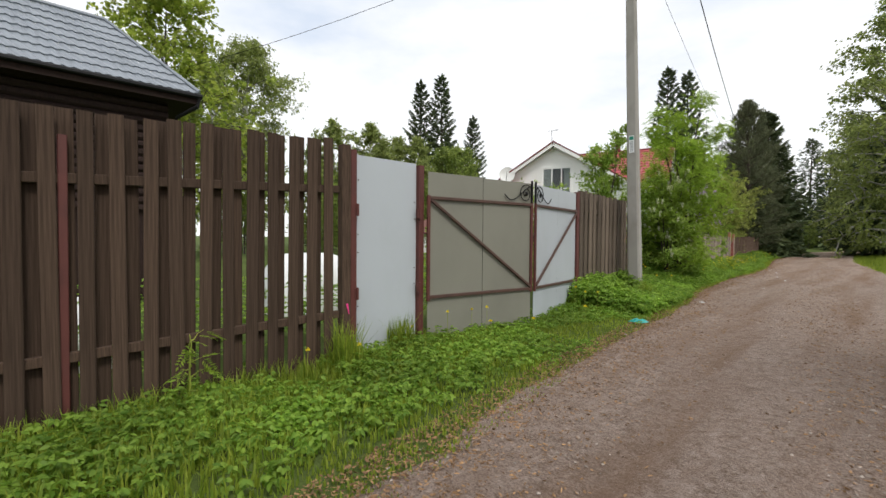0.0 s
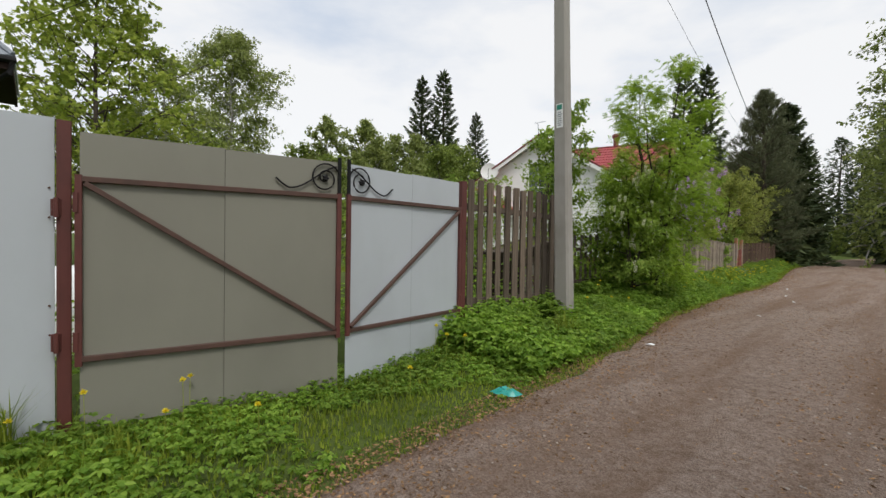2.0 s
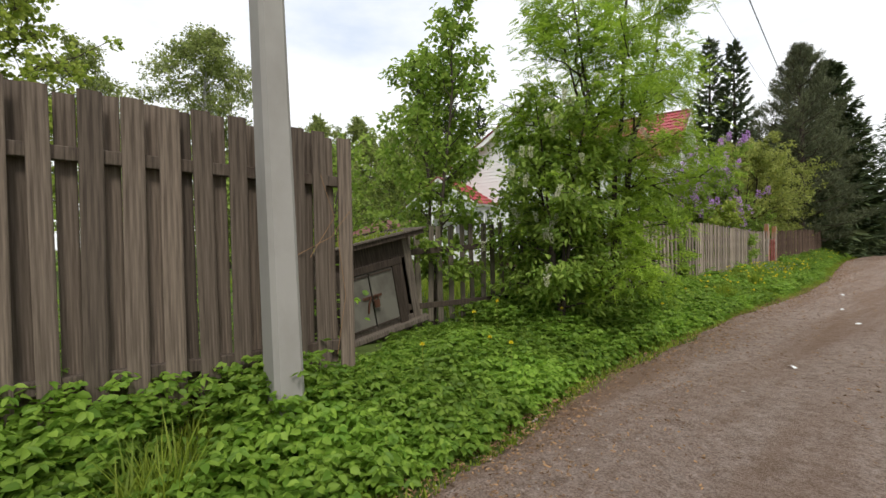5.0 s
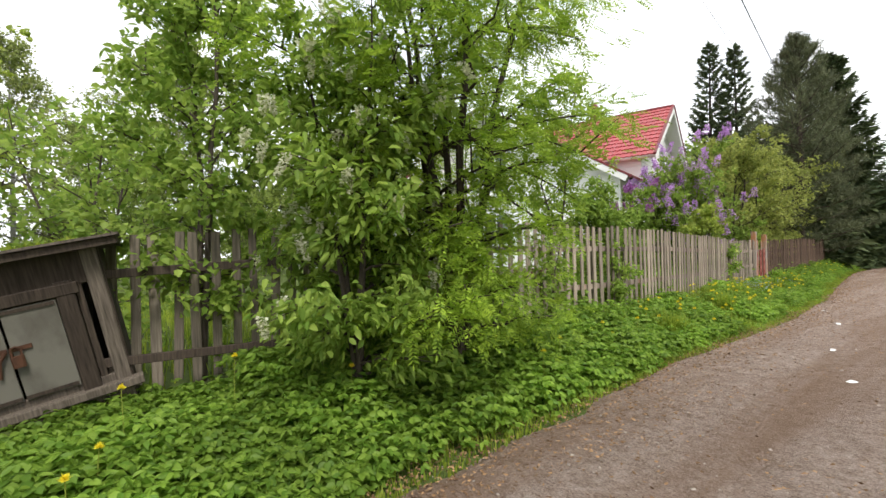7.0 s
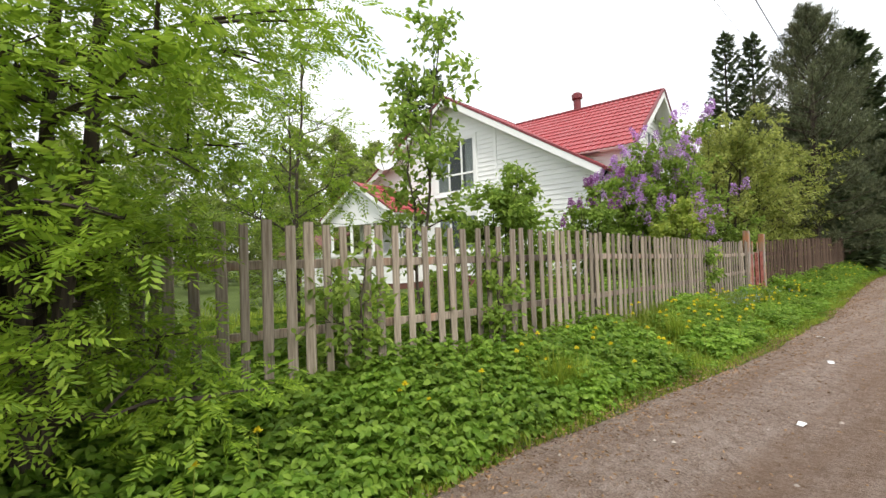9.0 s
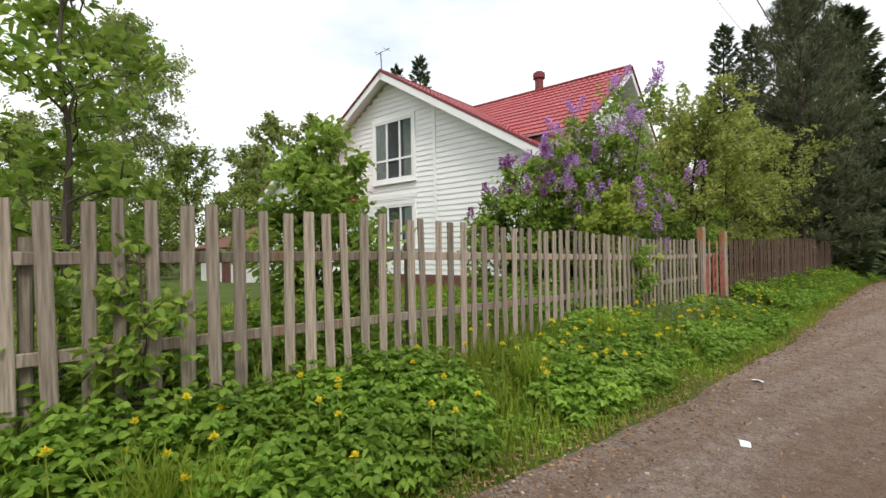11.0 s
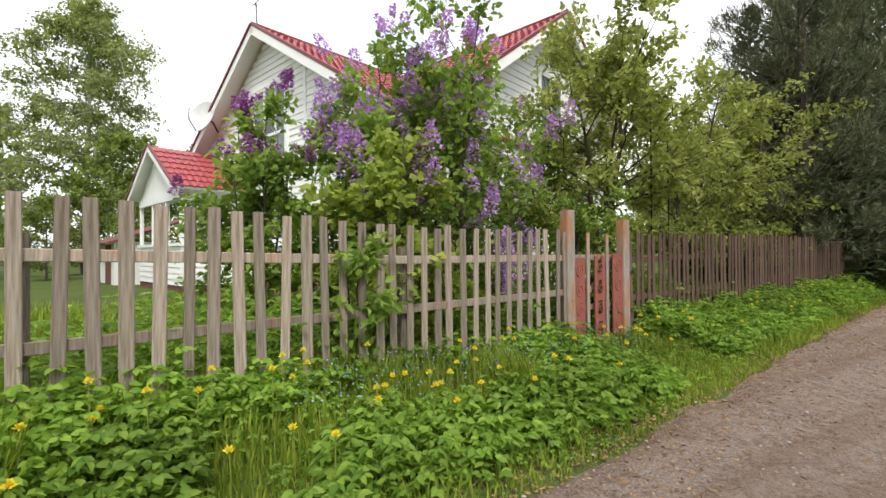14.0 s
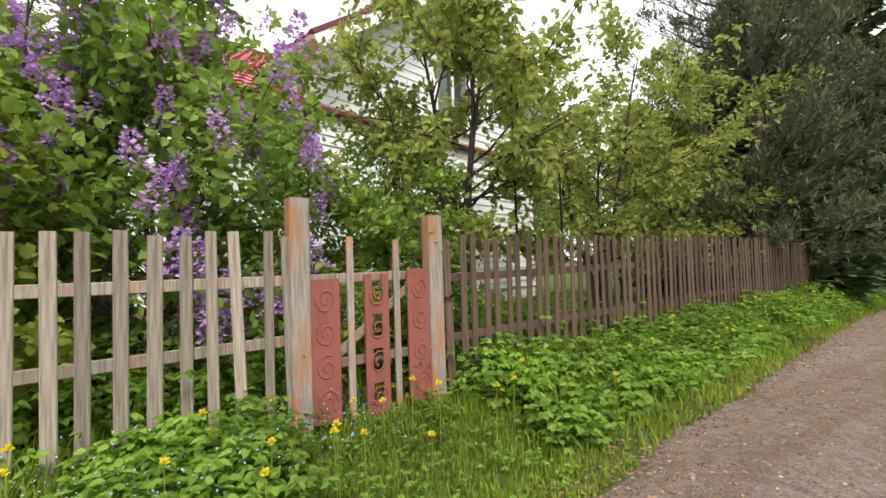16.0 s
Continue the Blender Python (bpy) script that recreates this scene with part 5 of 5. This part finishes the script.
def spruce(label, x, y, h, r, seed, count=9000, group="dark conifers"):
    """A spruce: a straight stem, drooping boughs with upturned ends, and flat sprays of needles."""
    rg_ = np.random.default_rng(seed)
    t_ob = thing("spruce_tree", label, "tree", pose(x, y, float(ground_z(np.array(x), np.array(y))) - 0.03), group)
    wood_ = Geo().tube([(0, 0, 0), (0.01 * h, 0, h * 0.5), (0, 0, h)], [0.012 * h + 0.04, 0.008 * h + 0.02, 0.01], 7)
    nb, P, D, L = 170, [], [], []
    for i in range(nb):
        t = 0.03 + 0.955 * ((i + rg_.uniform(0, 1)) / nb)
        ln = r * ((1 - t) ** 0.78 * rg_.uniform(0.66, 1.1) + 0.03)
        az = i * 2.4 + rg_.uniform(-0.4, 0.4)
        el = -0.55 + 1.15 * t
        dr = np.array([math.cos(az), math.sin(az), 0])
        sd = np.array([-math.sin(az), math.cos(az), 0])
        z0 = h * (t if i < nb - 1 else 0.97)

        def at(f):
            f = np.asarray(f, float)[..., None]
            return np.array([0, 0, z0]) + dr * ln * f + np.array([0, 0, 1.0]) * ln * (el * f + 0.32 * f ** 3)
        wood_.tube(at([0.0, 0.4, 0.75, 1.0]), [0.02 + 0.006 * ln, 0.016, 0.01, 0.004], 4, False)
        k = max(5, int(count / nb * (0.75 + 0.7 * (1 - t))))
        f = rg_.uniform(0.12, 1.0, k) ** 0.75
        side = np.where(rg_.uniform(size=k) < 0.5, -1, 1)[:, None]
        P.append(at(f) + rg_.normal(size=(k, 3)) * 0.02 * ln)
        D.append(dr * rg_.uniform(0.3, 1.0, (k, 1)) + sd * side * rg_.uniform(0.2, 1.0, (k, 1)) * (1.2 - f[:, None]) + np.array([0, 0, 1.0]) * (rg_.uniform(-0.75, 0.05, (k, 1)) + 0.35 * f[:, None]))
        L.append(np.clip(ln * (0.42 - 0.2 * f), 0.085 * r + 0.12, 0.24 * r + 0.08))
    P.append(np.tile([0, 0, h * 0.97], (6, 1)))
    D.append(rg_.normal(size=(6, 3)) * [0.25, 0.25, 0] + [0, 0, 1])
    L.append(np.full(6, 0.04 * h))
    P, D, L = np.concatenate(P), np.concatenate(D), np.concatenate(L)
    part("trunk", wood_, BARK_DARK, t_ob)
    tagged(part("crown", leaves("crown", P, D, L, L * 0.34, rg_), L_SPRUCE, t_ob), kind="stuff")
    return t_ob


def pine(label, x, y, h, r, seed, shoots=3600, group="dark conifers"):
    """A pine: rising limbs whose twigs end in upright brushes of long needles."""
    rg_ = np.random.default_rng(seed)
    t_ob = thing("pine_tree", label, "tree", pose(x, y, float(ground_z(np.array(x), np.array(y))) - 0.03), group)
    wood_ = Geo().tube([(0, 0, 0), (0.1, 0.05, h * 0.5), (0, 0, h * 0.97)], [0.17, 0.12, 0.02], 8)
    nb, P, D = 110, [], []
    for i in range(nb):
        t = 0.08 + 0.90 * ((i + rg_.uniform(0, 1)) / nb)
        u = (t - 0.08) / 0.9
        ln = r * (min(1, 0.7 + u) * (1 - u) ** 0.65 * rg_.uniform(0.55, 1.12) + 0.05)
        az, el = i * 2.4 + rg_.uniform(-0.5, 0.5), 0.05 + 0.75 * u
        dr = np.array([math.cos(az) * math.cos(el), math.sin(az) * math.cos(el), math.sin(el)])
        o = np.array([0, 0, h * t])
        wood_.tube([o, o + dr * ln * 0.5 - [0, 0, 0.04 * ln], o + dr * ln + [0, 0, 0.08 * ln]], [0.035, 0.022, 0.006], 5, False)
        k = max(6, int(shoots / nb * (0.35 + 1.2 * ln / r)))
        f = rg_.uniform(0.15, 1, k) ** 0.6
        side = rg_.normal(size=(k, 3)) * [1, 1, 0.45] * (0.24 * ln * (1.15 - f))[:, None]
        P.append(o + dr * ln * f[:, None] + side + np.array([0, 0, 0.08]) * ln * (f * f)[:, None])
        D.append(dr * 0.55 + rg_.normal(size=(k, 3)) * 0.35 + [0, 0, 0.75])
    P.append(np.array([[0, 0, h * 0.95], [0.1, 0, h * 0.93], [0, 0.1, h * 0.9]]))
    D.append(np.tile([0, 0, 1.0], (3, 1)))
    P, D = np.concatenate(P), unit(np.concatenate(D))
    m_ = 13
    base = np.repeat(P, m_, 0) + np.repeat(D, m_, 0) * (0.32 * np.tile(np.arange(m_) / m_, len(P)))[:, None]
    way = np.repeat(D, m_, 0) * 0.9 + unit(rg_.normal(size=base.shape)) * 0.75
    part("trunk", wood_, BARK_DARK, t_ob)
    tagged(part("crown", leaves("crown", base, way, 0.16, 0.022, rg_, 0.02), L_PINE, t_ob), kind="stuff")
    return t_ob


pine("tall dark pine tree behind the brown fence", -6.7, 39.2, 11.4, 3.1, 31, 5200)
pine("dark pine reaching over the fence corner", -6.1, 36.4, 10.5, 3.2, 36, 5600)
spruce("dark spruce standing beside the pine", -5.9, 41.6, 11.0, 2.9, 32, 12000)
spruce("dark spruce by the lane end", -6.9, 38.0, 7.0, 2.8, 33, 9000)
spruce("dark spruce by the lane end", -9.5, 46.5, 9.0, 3.0, 34, 8000)
sp = spruce("tall slender spruce far behind the house", -49, 48, 26.0, 5.0, 35, 9000, "far spruces")
for lab, x, y, s in (("tall slender spruce far behind the house", -51.5, 46.0, 0.97), ("shorter spruce in the far tree line", -45.5, 51.5, 0.76), ("tall dark spruce beyond the garden", -29.0, 85, 1.22), ("tall dark spruce beyond the garden", -26.2, 86.5, 1.18)):
    c2 = copy_thing(sp, Matrix.Translation((x, y, 0.2)) @ Matrix.Rotation(x, 4, "Z") @ Matrix.Diagonal((s, s, s, 1)))
    tagged(c2, lab)

# large broadleaf trees
big = tree("birch_tree", "tall airy birch far behind the gardens", "tree", -45, 17, 20.5, 7.4, BARK_BIRCH, L_BIRCH, 38000, 0.24, 41, 0.26, 0.15, 64, width=0.7, droop=0.5, fall=0.7, spread=0.05, twigs=7, rise=0.9)
tree("maple_tree", "broad bright green maple behind the dark house", "tree", -23, 4.8, 12.8, 4.8, BARK, L_MAPLE, 11000, 0.21, 42, 0.16, 0.15, 54, width=0.9, spread=0.055, blade="lobed", twigs=6, rise=0.8)
tree("birch_tree", "pale airy birch beside the maple", "tree", -27, 8.2, 11.2, 3.3, BARK_BIRCH, L_BIRCH, 15000, 0.15, 43, 0.12, 0.15, 50, width=0.7, droop=0.5, fall=0.7, spread=0.055, twigs=7, rise=0.9)
right_t = tree("birch_tree", "tall leafy birch on the far side of the lane", "tree", 1.2, 45, 19.0, 5.2, BARK_BIRCH, L_BIRCH, 22000, 0.25, 44, 0.25, 0.05, 70, width=0.7, droop=0.4, fall=0.6, spread=0.06, twigs=6)
spruce("dark spruce beside the lane bend", 2.2, 52, 19, 5.0, 45, 10000, "spruces past the lane")
tree("woodland_tree", "leafy tree beside the lane bend", "tree", -1.0, 58, 12, 4.0, BARK, L_BIRCH, 13000, 0.26, 49, 0.2, 0.06, 44, width=0.7, spread=0.07, twigs=6)
far_a = tree("woodland_tree", "leafy tree in the distant tree line", "tree", -38, 40, 12, 4.2, BARK, L_WOOD, 5800, 0.37, 46, 0.16, 0.10, 36, width=0.7, spread=0.07, twigs=4, rise=0.8, group="distant tree line")
far_b = tree("woodland_tree", "pale birch in the distant tree line", "tree", -44, 33, 13, 3.4, BARK_BIRCH, L_BIRCH, 6500, 0.31, 47, 0.16, 0.12, 36, width=0.7, droop=0.4, fall=0.6, spread=0.065, twigs=4, rise=0.95, group="distant tree line")
rt = random.Random(8)
spots = [(-34, 31, 0.72, 1), (-36, 36, 0.9, 0), (-41, 44, 0.95, 0), (-46, 33, 1.2, 1), (-48, 36, 1.05, 0), (-45, 40, 1.15, 1), (-50, 30, 1.25, 1), (-47, 38, 1.15, 1), (-31, 20, 0.62, 0), (-33, 12, 0.66, 0), (-35, 25, 0.7, 1), (-30, 27, 0.55, 0), (-36, 4, 0.8, 1), (-28, 50, 0.8, 0), (-22, 58, 0.9, 1),
         (-34, 60, 1.0, 0), (-16, 62, 0.85, 0), (-11, 58, 0.8, 0), (-27, 66, 1.0, 1), (-40, 62, 1.0, 0), (-52, 28, 1.0, 0), (-54, 10, 1.1, 1), (-40, -6, 1.0, 0), (-26, 14, 0.45, 0), (-27, 23, 0.42, 0), (-19, 16, 0.3, 0), (-20, 12.5, 0.32, 0), (-13.5, 52, 0.7, 0), (-24, 18, 0.28, 0), (-25, 21, 0.32, 0), (-26, 15.5, 0.3, 0), (-23, 13.5, 0.26, 0), (-29, 18.5, 0.4, 0), (-27, 10, 0.3, 0), (-14, 14.5, 0.2, 0), (-12, 16.8, 0.17, 0)]
for x, y, s, w in spots:
    copy_thing(far_b if w else far_a, Matrix.Translation((x, y, 0.15)) @ Matrix.Rotation(rt.uniform(0, 6), 4, "Z") @ Matrix.Diagonal((s * rt.uniform(0.9, 1.1), s * rt.uniform(0.9, 1.1), s, 1)))
# the wood that closes the lane
sp2 = spruce("dark spruce in the wood beyond the lane", -3.0, 76, 17, 4.8, 48, 3200, "wood beyond the lane")
for k in range(22):
    x, y, s = -34 + 2.7 * k + rt.uniform(-1, 1), 88 + rt.uniform(-4, 14) + max(0, (-10 - (-34 + 2.7 * k))) * 0.4, rt.uniform(0.75, 1.25)
    copy_thing(sp2, Matrix.Translation((x, y, 0)) @ Matrix.Rotation(rt.uniform(0, 6), 4, "Z") @ Matrix.Diagonal((s, s, s, 1)))
for k in range(16):
    x, y, s = -30 + 3.2 * k + rt.uniform(-1, 1), 70 + rt.uniform(-3, 5), rt.uniform(0.35, 0.7)
    if -8 < x < 0:
        s, y = s * 0.6, 74
    copy_thing(far_a, Matrix.Translation((x, y, 0)) @ Matrix.Rotation(rt.uniform(0, 6), 4, "Z") @ Matrix.Diagonal((s, s, s, 1)))
for x, y, s in ((4.8, 30, 0.35), (5.5, 36, 0.5), (6.5, 24, 0.4), (8, 14, 0.6), (7.5, 3, 0.6), (3.4, 41, 0.28)):
    copy_thing(far_a, Matrix.Translation((x, y, 0)) @ Matrix.Rotation(rt.uniform(0, 6), 4, "Z") @ Matrix.Diagonal((s, s, s, 1)))

# ---- verge plants ----
rv_ = np.random.default_rng(77)


def strip(n, y0, y1, a, b, power=1.0):
    """Places on the verge: a and b tell how far from the lane's edge (0) to the fence (1)."""
    y = rv_.uniform(y0, y1, n)
    u = a + (b - a) * rv_.uniform(0, 1, n) ** power
    e = road_left(y)
    f = np.minimum(fence_line(y), e - 0.5)
    return e + (f - e) * u, y, u


def herb(name, label, n_plants, y0, y1, a, b, hmin, hmax, size, power=0.8, mat=None, keep=None):
    x, y, u = strip(n_plants, y0, y1, a, b, power)
    pn = np.array([noise.noise((float(p), float(q), 0.3)) for p, q in zip(x * 0.9, y * 0.9)])
    ok = pn > -0.35 if keep is None else pn > keep
    x, y, u, pn = x[ok], y[ok], u[ok], pn[ok]
    h = (hmin + (hmax - hmin) * np.clip(u * 1.25, 0, 1)) * rv_.uniform(0.65, 1.2, len(x)) * (1 + 0.35 * pn)
    P, D, U = [], [], []
    z = ground_z(x, y)
    for j in range(5):
        an = rv_.uniform(0, 6.28, len(x))
        rr = (0.03 + 0.5 * h) * rv_.uniform(0.1, 1.0, len(x))
        zz = h * rv_.uniform(0.15, 1.25, len(x))
        stalk = np.stack([x + rr * np.cos(an), y + rr * np.sin(an), z + zz], 1)
        tip = rv_.normal(size=(len(x), 3)) * 0.5 + np.array([0, 0, 1.0]) + np.stack([np.cos(an), np.sin(an), 0 * an], 1) * 0.3
        dip = rv_.normal(size=len(x)) * 0.22 - 0.15
        for turn in (-1.15, 0.0, 1.15):
            P.append(stalk)
            D.append(np.stack([np.cos(an + turn), np.sin(an + turn), dip], 1))
            U.append(tip)
    me = leaves(name, np.concatenate(P), np.concatenate(D), size * 0.66, size * 0.40, rv_, fold=0.12, shape="oval", up=np.concatenate(U))
    return tagged(part(name, me, mat or L_HERB), label, "plants", kind="stuff")


def grass(name, label, n, y0, y1, a, b, h0, h1, power=1.0, w=0.006, mat=None, across=False):
    x, y, u = strip(n, y0, y1, a, b, power)
    if across:
        x, u = road_left(y) + u, (u - a) / (b - a)
    z = ground_z(x, y) - 0.01
    cl = np.array([noise.noise((float(p), float(q), 2.3)) for p, q in zip(x * 1.3, y * 1.3)])
    h = (h0 + (h1 - h0) * np.clip(u, 0, 1)) * rv_.uniform(0.5, 1.3, n) * (1 + 0.6 * cl)
    an = rv_.uniform(0, 6.28, n)
    bendv = h * rv_.uniform(0.1, 0.6, n)
    s = np.stack([-np.sin(an), np.cos(an), np.zeros(n)], 1) * w * rv_.uniform(0.6, 1.3, n)[:, None]
    p = np.stack([x, y, z], 1)
    m_ = p + np.stack([np.cos(an) * bendv * 0.3, np.sin(an) * bendv * 0.3, h * 0.6], 1)
    t = p + np.stack([np.cos(an) * bendv, np.sin(an) * bendv, h], 1)
    v = np.stack([p - s, p + s, m_ + s * 0.8, m_ - s * 0.8, t], 1).reshape(-1, 3)
    f = np.array([[0, 1, 2], [0, 2, 3], [3, 2, 4]])
    me = fast(name, v, (np.arange(n)[:, None, None] * 5 + f[None]).reshape(-1, 3))
    return tagged(part(name, me, mat or L_GRASS), label, "grass", kind="stuff")


herb("goutweed", "leafy green goutweed under the brown fence", 1500, -3, 3.2, 0.12, 1.0, 0.06, 0.15, 0.075)
herb("goutweed", "low leafy weeds before the gate", 1000, 3.0, 6.6, 0.03, 0.98, 0.04, 0.09, 0.06, keep=-0.12)
herb("goutweed", "dense leafy goutweed round the pole", 2100, 6.6, 9.15, 0.06, 1.0, 0.14, 0.32, 0.095)
herb("goutweed", "low goutweed at the end of the board fence", 500, 9.1, 9.8, 0.06, 1.0, 0.10, 0.15, 0.085)
herb("goutweed", "dense leafy goutweed below the bushes", 1500, 9.6, 12.2, 0.03, 0.5, 0.12, 0.20, 0.09, keep=-1)
herb("goutweed", "dense leafy goutweed below the bushes", 3000, 11.9, 16.0, 0.03, 1.0, 0.16, 0.30, 0.095, keep=-1)
herb("goutweed", "leafy weeds along the picket fence", 4800, 16, 25.6, 0.08, 1.0, 0.12, 0.25, 0.09, keep=-0.3)
herb("goutweed", "leafy weeds along the far fence", 3000, 27.1, 42, 0.15, 1.05, 0.10, 0.30, 0.10)
grass("verge_grass", "long green grass below the brown fence", 22000, -3.5, 3.3, -0.10, 1.05, 0.04, 0.20)
grass("verge_grass", "short grass before the gate", 9000, 3.2, 6.8, -0.10, 1.0, 0.03, 0.09)
grass("verge_grass", "green grass along the lane edge", 7000, 6.5, 9.8, -0.06, 1.0, 0.05, 0.18)
grass("verge_grass", "green grass along the lane edge", 4000, 9.8, 12.2, -0.06, 0.3, 0.05, 0.16)
grass("verge_grass", "green grass along the lane edge", 8500, 12.2, 16, -0.06, 1.0, 0.05, 0.22)
grass("verge_grass", "long grass with flowers along the picket fence", 32000, 15, 25.3, -0.05, 1.1, 0.05, 0.27)
grass("verge_grass", "short trodden grass before the red gate", 9000, 25.3, 27.4, -0.05, 1.1, 0.05, 0.10)
grass("verge_grass", "grass along the far verge", 20000, 27.5, 46, -0.05, 1.1, 0.07, 0.30, w=0.009)
grass("yard_grass", "unmown grass in the garden", 28000, 11, 34, 1.0, 5.5, 0.18, 0.25, 0.8, w=0.010)
grass("verge_grass", "grass on the open side of the lane", 18000, 8, 60, 3.85, 6.6, 0.10, 0.22, 1.0, w=0.012, across=True)
herb("goutweed", "low weeds under the leaning cabinet", 500, 9.9, 12.0, 0.46, 0.92, 0.06, 0.09, 0.085, keep=-1)
herb("clover", "small-leaved weeds among the verge grass", 1500, 14, 27, 0.0, 0.95, 0.05, 0.18, 0.045, keep=-0.6)
herb("garden_weeds", "leafy weeds inside the garden fence", 2200, 13.5, 30, 1.02, 2.2, 0.25, 0.45, 0.11)
herb("yard_weeds", "tall weeds behind the board fences", 700, -3, 10, 1.15, 3.0, 0.4, 0.6, 0.13)
# tufts of tall grass
for ty, tu in ((7.2, 0.45), (8.1, 0.35), (16.9, 0.35), (17.15, 0.3), (19.6, 0.5), (21.2, 0.6), (24.2, 0.5), (1.7, 0.85), (2.6, 0.9)):
    grass("grass_tuft", "tall tuft of bright green grass on the verge", 220, ty - 0.12, ty + 0.12, tu - 0.08, tu + 0.08, 0.22, 0.50)


def dandelion(h, seed):
    rg_ = np.random.default_rng(seed)
    d = thing("dandelion", "yellow dandelion flower in the verge grass", "flower", group="dandelions on the verge")
    part("stem", Geo().tube([(0, 0, 0), (0.01, 0.005, h * 0.6), (0.015, 0.0, h)], 0.0025, 4), L_STEM, d)
    n_ = 46
    an = rg_.uniform(0, 6.28, n_)
    el = rg_.uniform(0.1, 1.4, n_)
    dd = np.stack([np.cos(an) * np.cos(el), np.sin(an) * np.cos(el), np.sin(el)], 1)
    part("flower_head", leaves("flower_head", np.tile([0.015, 0, h], (n_, 1)) + dd * 0.003, dd, 0.024, 0.011, rg_), L_YELLOW, d)
    return d


ds = [dandelion(0.36, 1), dandelion(0.43, 2), dandelion(0.28, 3)]
rd_ = np.random.default_rng(4)
first = [True, True, True]
for y0, y1, a, b, cnt in ((0.5, 6.5, 0.25, 0.9, 12), (10, 15, 0.1, 0.6, 8), (15, 20.5, 0.1, 0.85, 42), (19.8, 23.5, 0.2, 0.85, 46), (23.5, 26.5, 0.2, 0.9, 26), (26.5, 36, 0.15, 0.7, 26)):
    for k in range(cnt):
        y = rd_.uniform(y0, y1)
        e = float(road_left(y))
        x = e + (float(fence_line(y)) - e) * rd_.uniform(a, b)
        m_ = Matrix.Translation((x, y, float(ground_z(np.array(x), np.array(y))) - 0.01)) @ Matrix.Rotation(rd_.uniform(0, 6.28), 4, "Z")
        j = k % 3
        if first[j]:
            ds[j].matrix_basis, first[j] = m_, False
        else:
            copy_thing(ds[j], m_)
# forget-me-nots near the red gate
n = 900
x, y, u = strip(n, 22.5, 26.2, 0.45, 0.95)
hz = ground_z(x, y) + rv_.uniform(0.18, 0.34, n)
tagged(part("forget_me_nots", leaves("forget_me_nots", np.stack([x, y, hz], 1), rv_.normal(size=(n, 3)) * [1, 1, 0.3] + [0, 0, 0.4], 0.012, 0.012, rv_), L_BLUE), "tiny pale blue forget-me-not flowers in the weeds", "flowers", kind="stuff")

# litter on the verge
bag = Geo()
rb = np.random.default_rng(9)
nb = 14
bv = [(0.13 * math.cos(2 * math.pi * k / nb) * rb.uniform(0.7, 1.2), 0.08 * math.sin(2 * math.pi * k / nb) * rb.uniform(0.7, 1.2), 0.0) for k in range(nb)]
bv += [(0.6 * a + rb.normal() * 0.012, 0.6 * b_ + rb.normal() * 0.012, rb.uniform(0.02, 0.055)) for a, b_, _ in bv] + [(0, 0, 0.03)]
bag.add(bv, [(k, (k + 1) % nb, nb + (k + 1) % nb, nb + k) for k in range(nb)] + [(nb + k, nb + (k + 1) % nb, 2 * nb) for k in range(nb)])
tagged(part("plastic_bag", bag, TEAL_BAG, m=pose(-0.82, 6.02, 0.02, 0, 0, 35)), "crumpled teal plastic bag on the lane edge", "bag")
for k, (x, y, r) in enumerate(((-0.82, 8.98, 0.06), (-0.62, 16.3, 0.05), (-1.07, 17.8, 0.04), (-1.48, 20.0, 0.05), (-0.6, 13.2, 0.04), (-2.0, 21.6, 0.05))):
    pp = Geo().add([(-r, -r * 0.6, 0), (r * 0.2, -r * 0.7, 0.012), (r, -r * 0.3, 0.004), (r * 0.8, r * 0.6, 0.01), (-r * 0.1, r * 0.5, 0.02), (-r * 0.9, r * 0.5, 0.0), (0, 0, 0.018)], [(0, 1, 6), (1, 2, 6), (2, 3, 6), (3, 4, 6), (4, 5, 6), (5, 0, 6)])
    tagged(part("paper_scrap", pp, PAPER, m=pose(x, y, float(road_z(x, y)) + 0.006, 0, 0, 40 * k)), "crumpled white scrap of paper on the lane", "litter", "scraps on the lane")

# seedling by the brown fence, twigs on the weathered fence, thin garden poles
tree("rowan_seedling", "small feathery rowan seedling before the brown fence", "plant", -2.12, 0.2, 0.7, 0.16, L_STEM, L_ROWAN, 14, 0.17, 61, 0.007, 0.3, 7, 1, feather=6, spread=0.05, twigs=1, clump=1)
for k, (a_, b_, c_) in enumerate((((-2.53, 9.32, 1.85), (-2.5, 9.42, 1.5), (-2.5, 9.22, 1.2)), ((-2.5, 9.55, 1.55), (-2.48, 9.38, 1.35), (-2.5, 9.12, 1.22)), ((-2.53, 9.45, 1.4), (-2.5, 9.5, 0.9), (-2.5, 9.42, 0.45)))):
    tagged(part("dry_vine", Geo().tube([a_, b_, c_], 0.003, 4), DRY), "dry pale vine stem hanging on the boards", "vine")
for x, y, h in ((-5.1, 28.35, 3.3), (-5.6, 29.6, 3.0)):
    tp = thing("garden_pole", "thin dark metal pole behind the fence", "pole", pose(x, y, 0.2))
    part("shaft", Geo().tube([(0, 0, -0.2), (0, 0, h)], 0.014, 6), IRON, tp)
    part("cross_bar", Geo().tube([(0, -0.35, h - 0.05), (0, 0.15, h - 0.03)], 0.010, 6), IRON, tp)
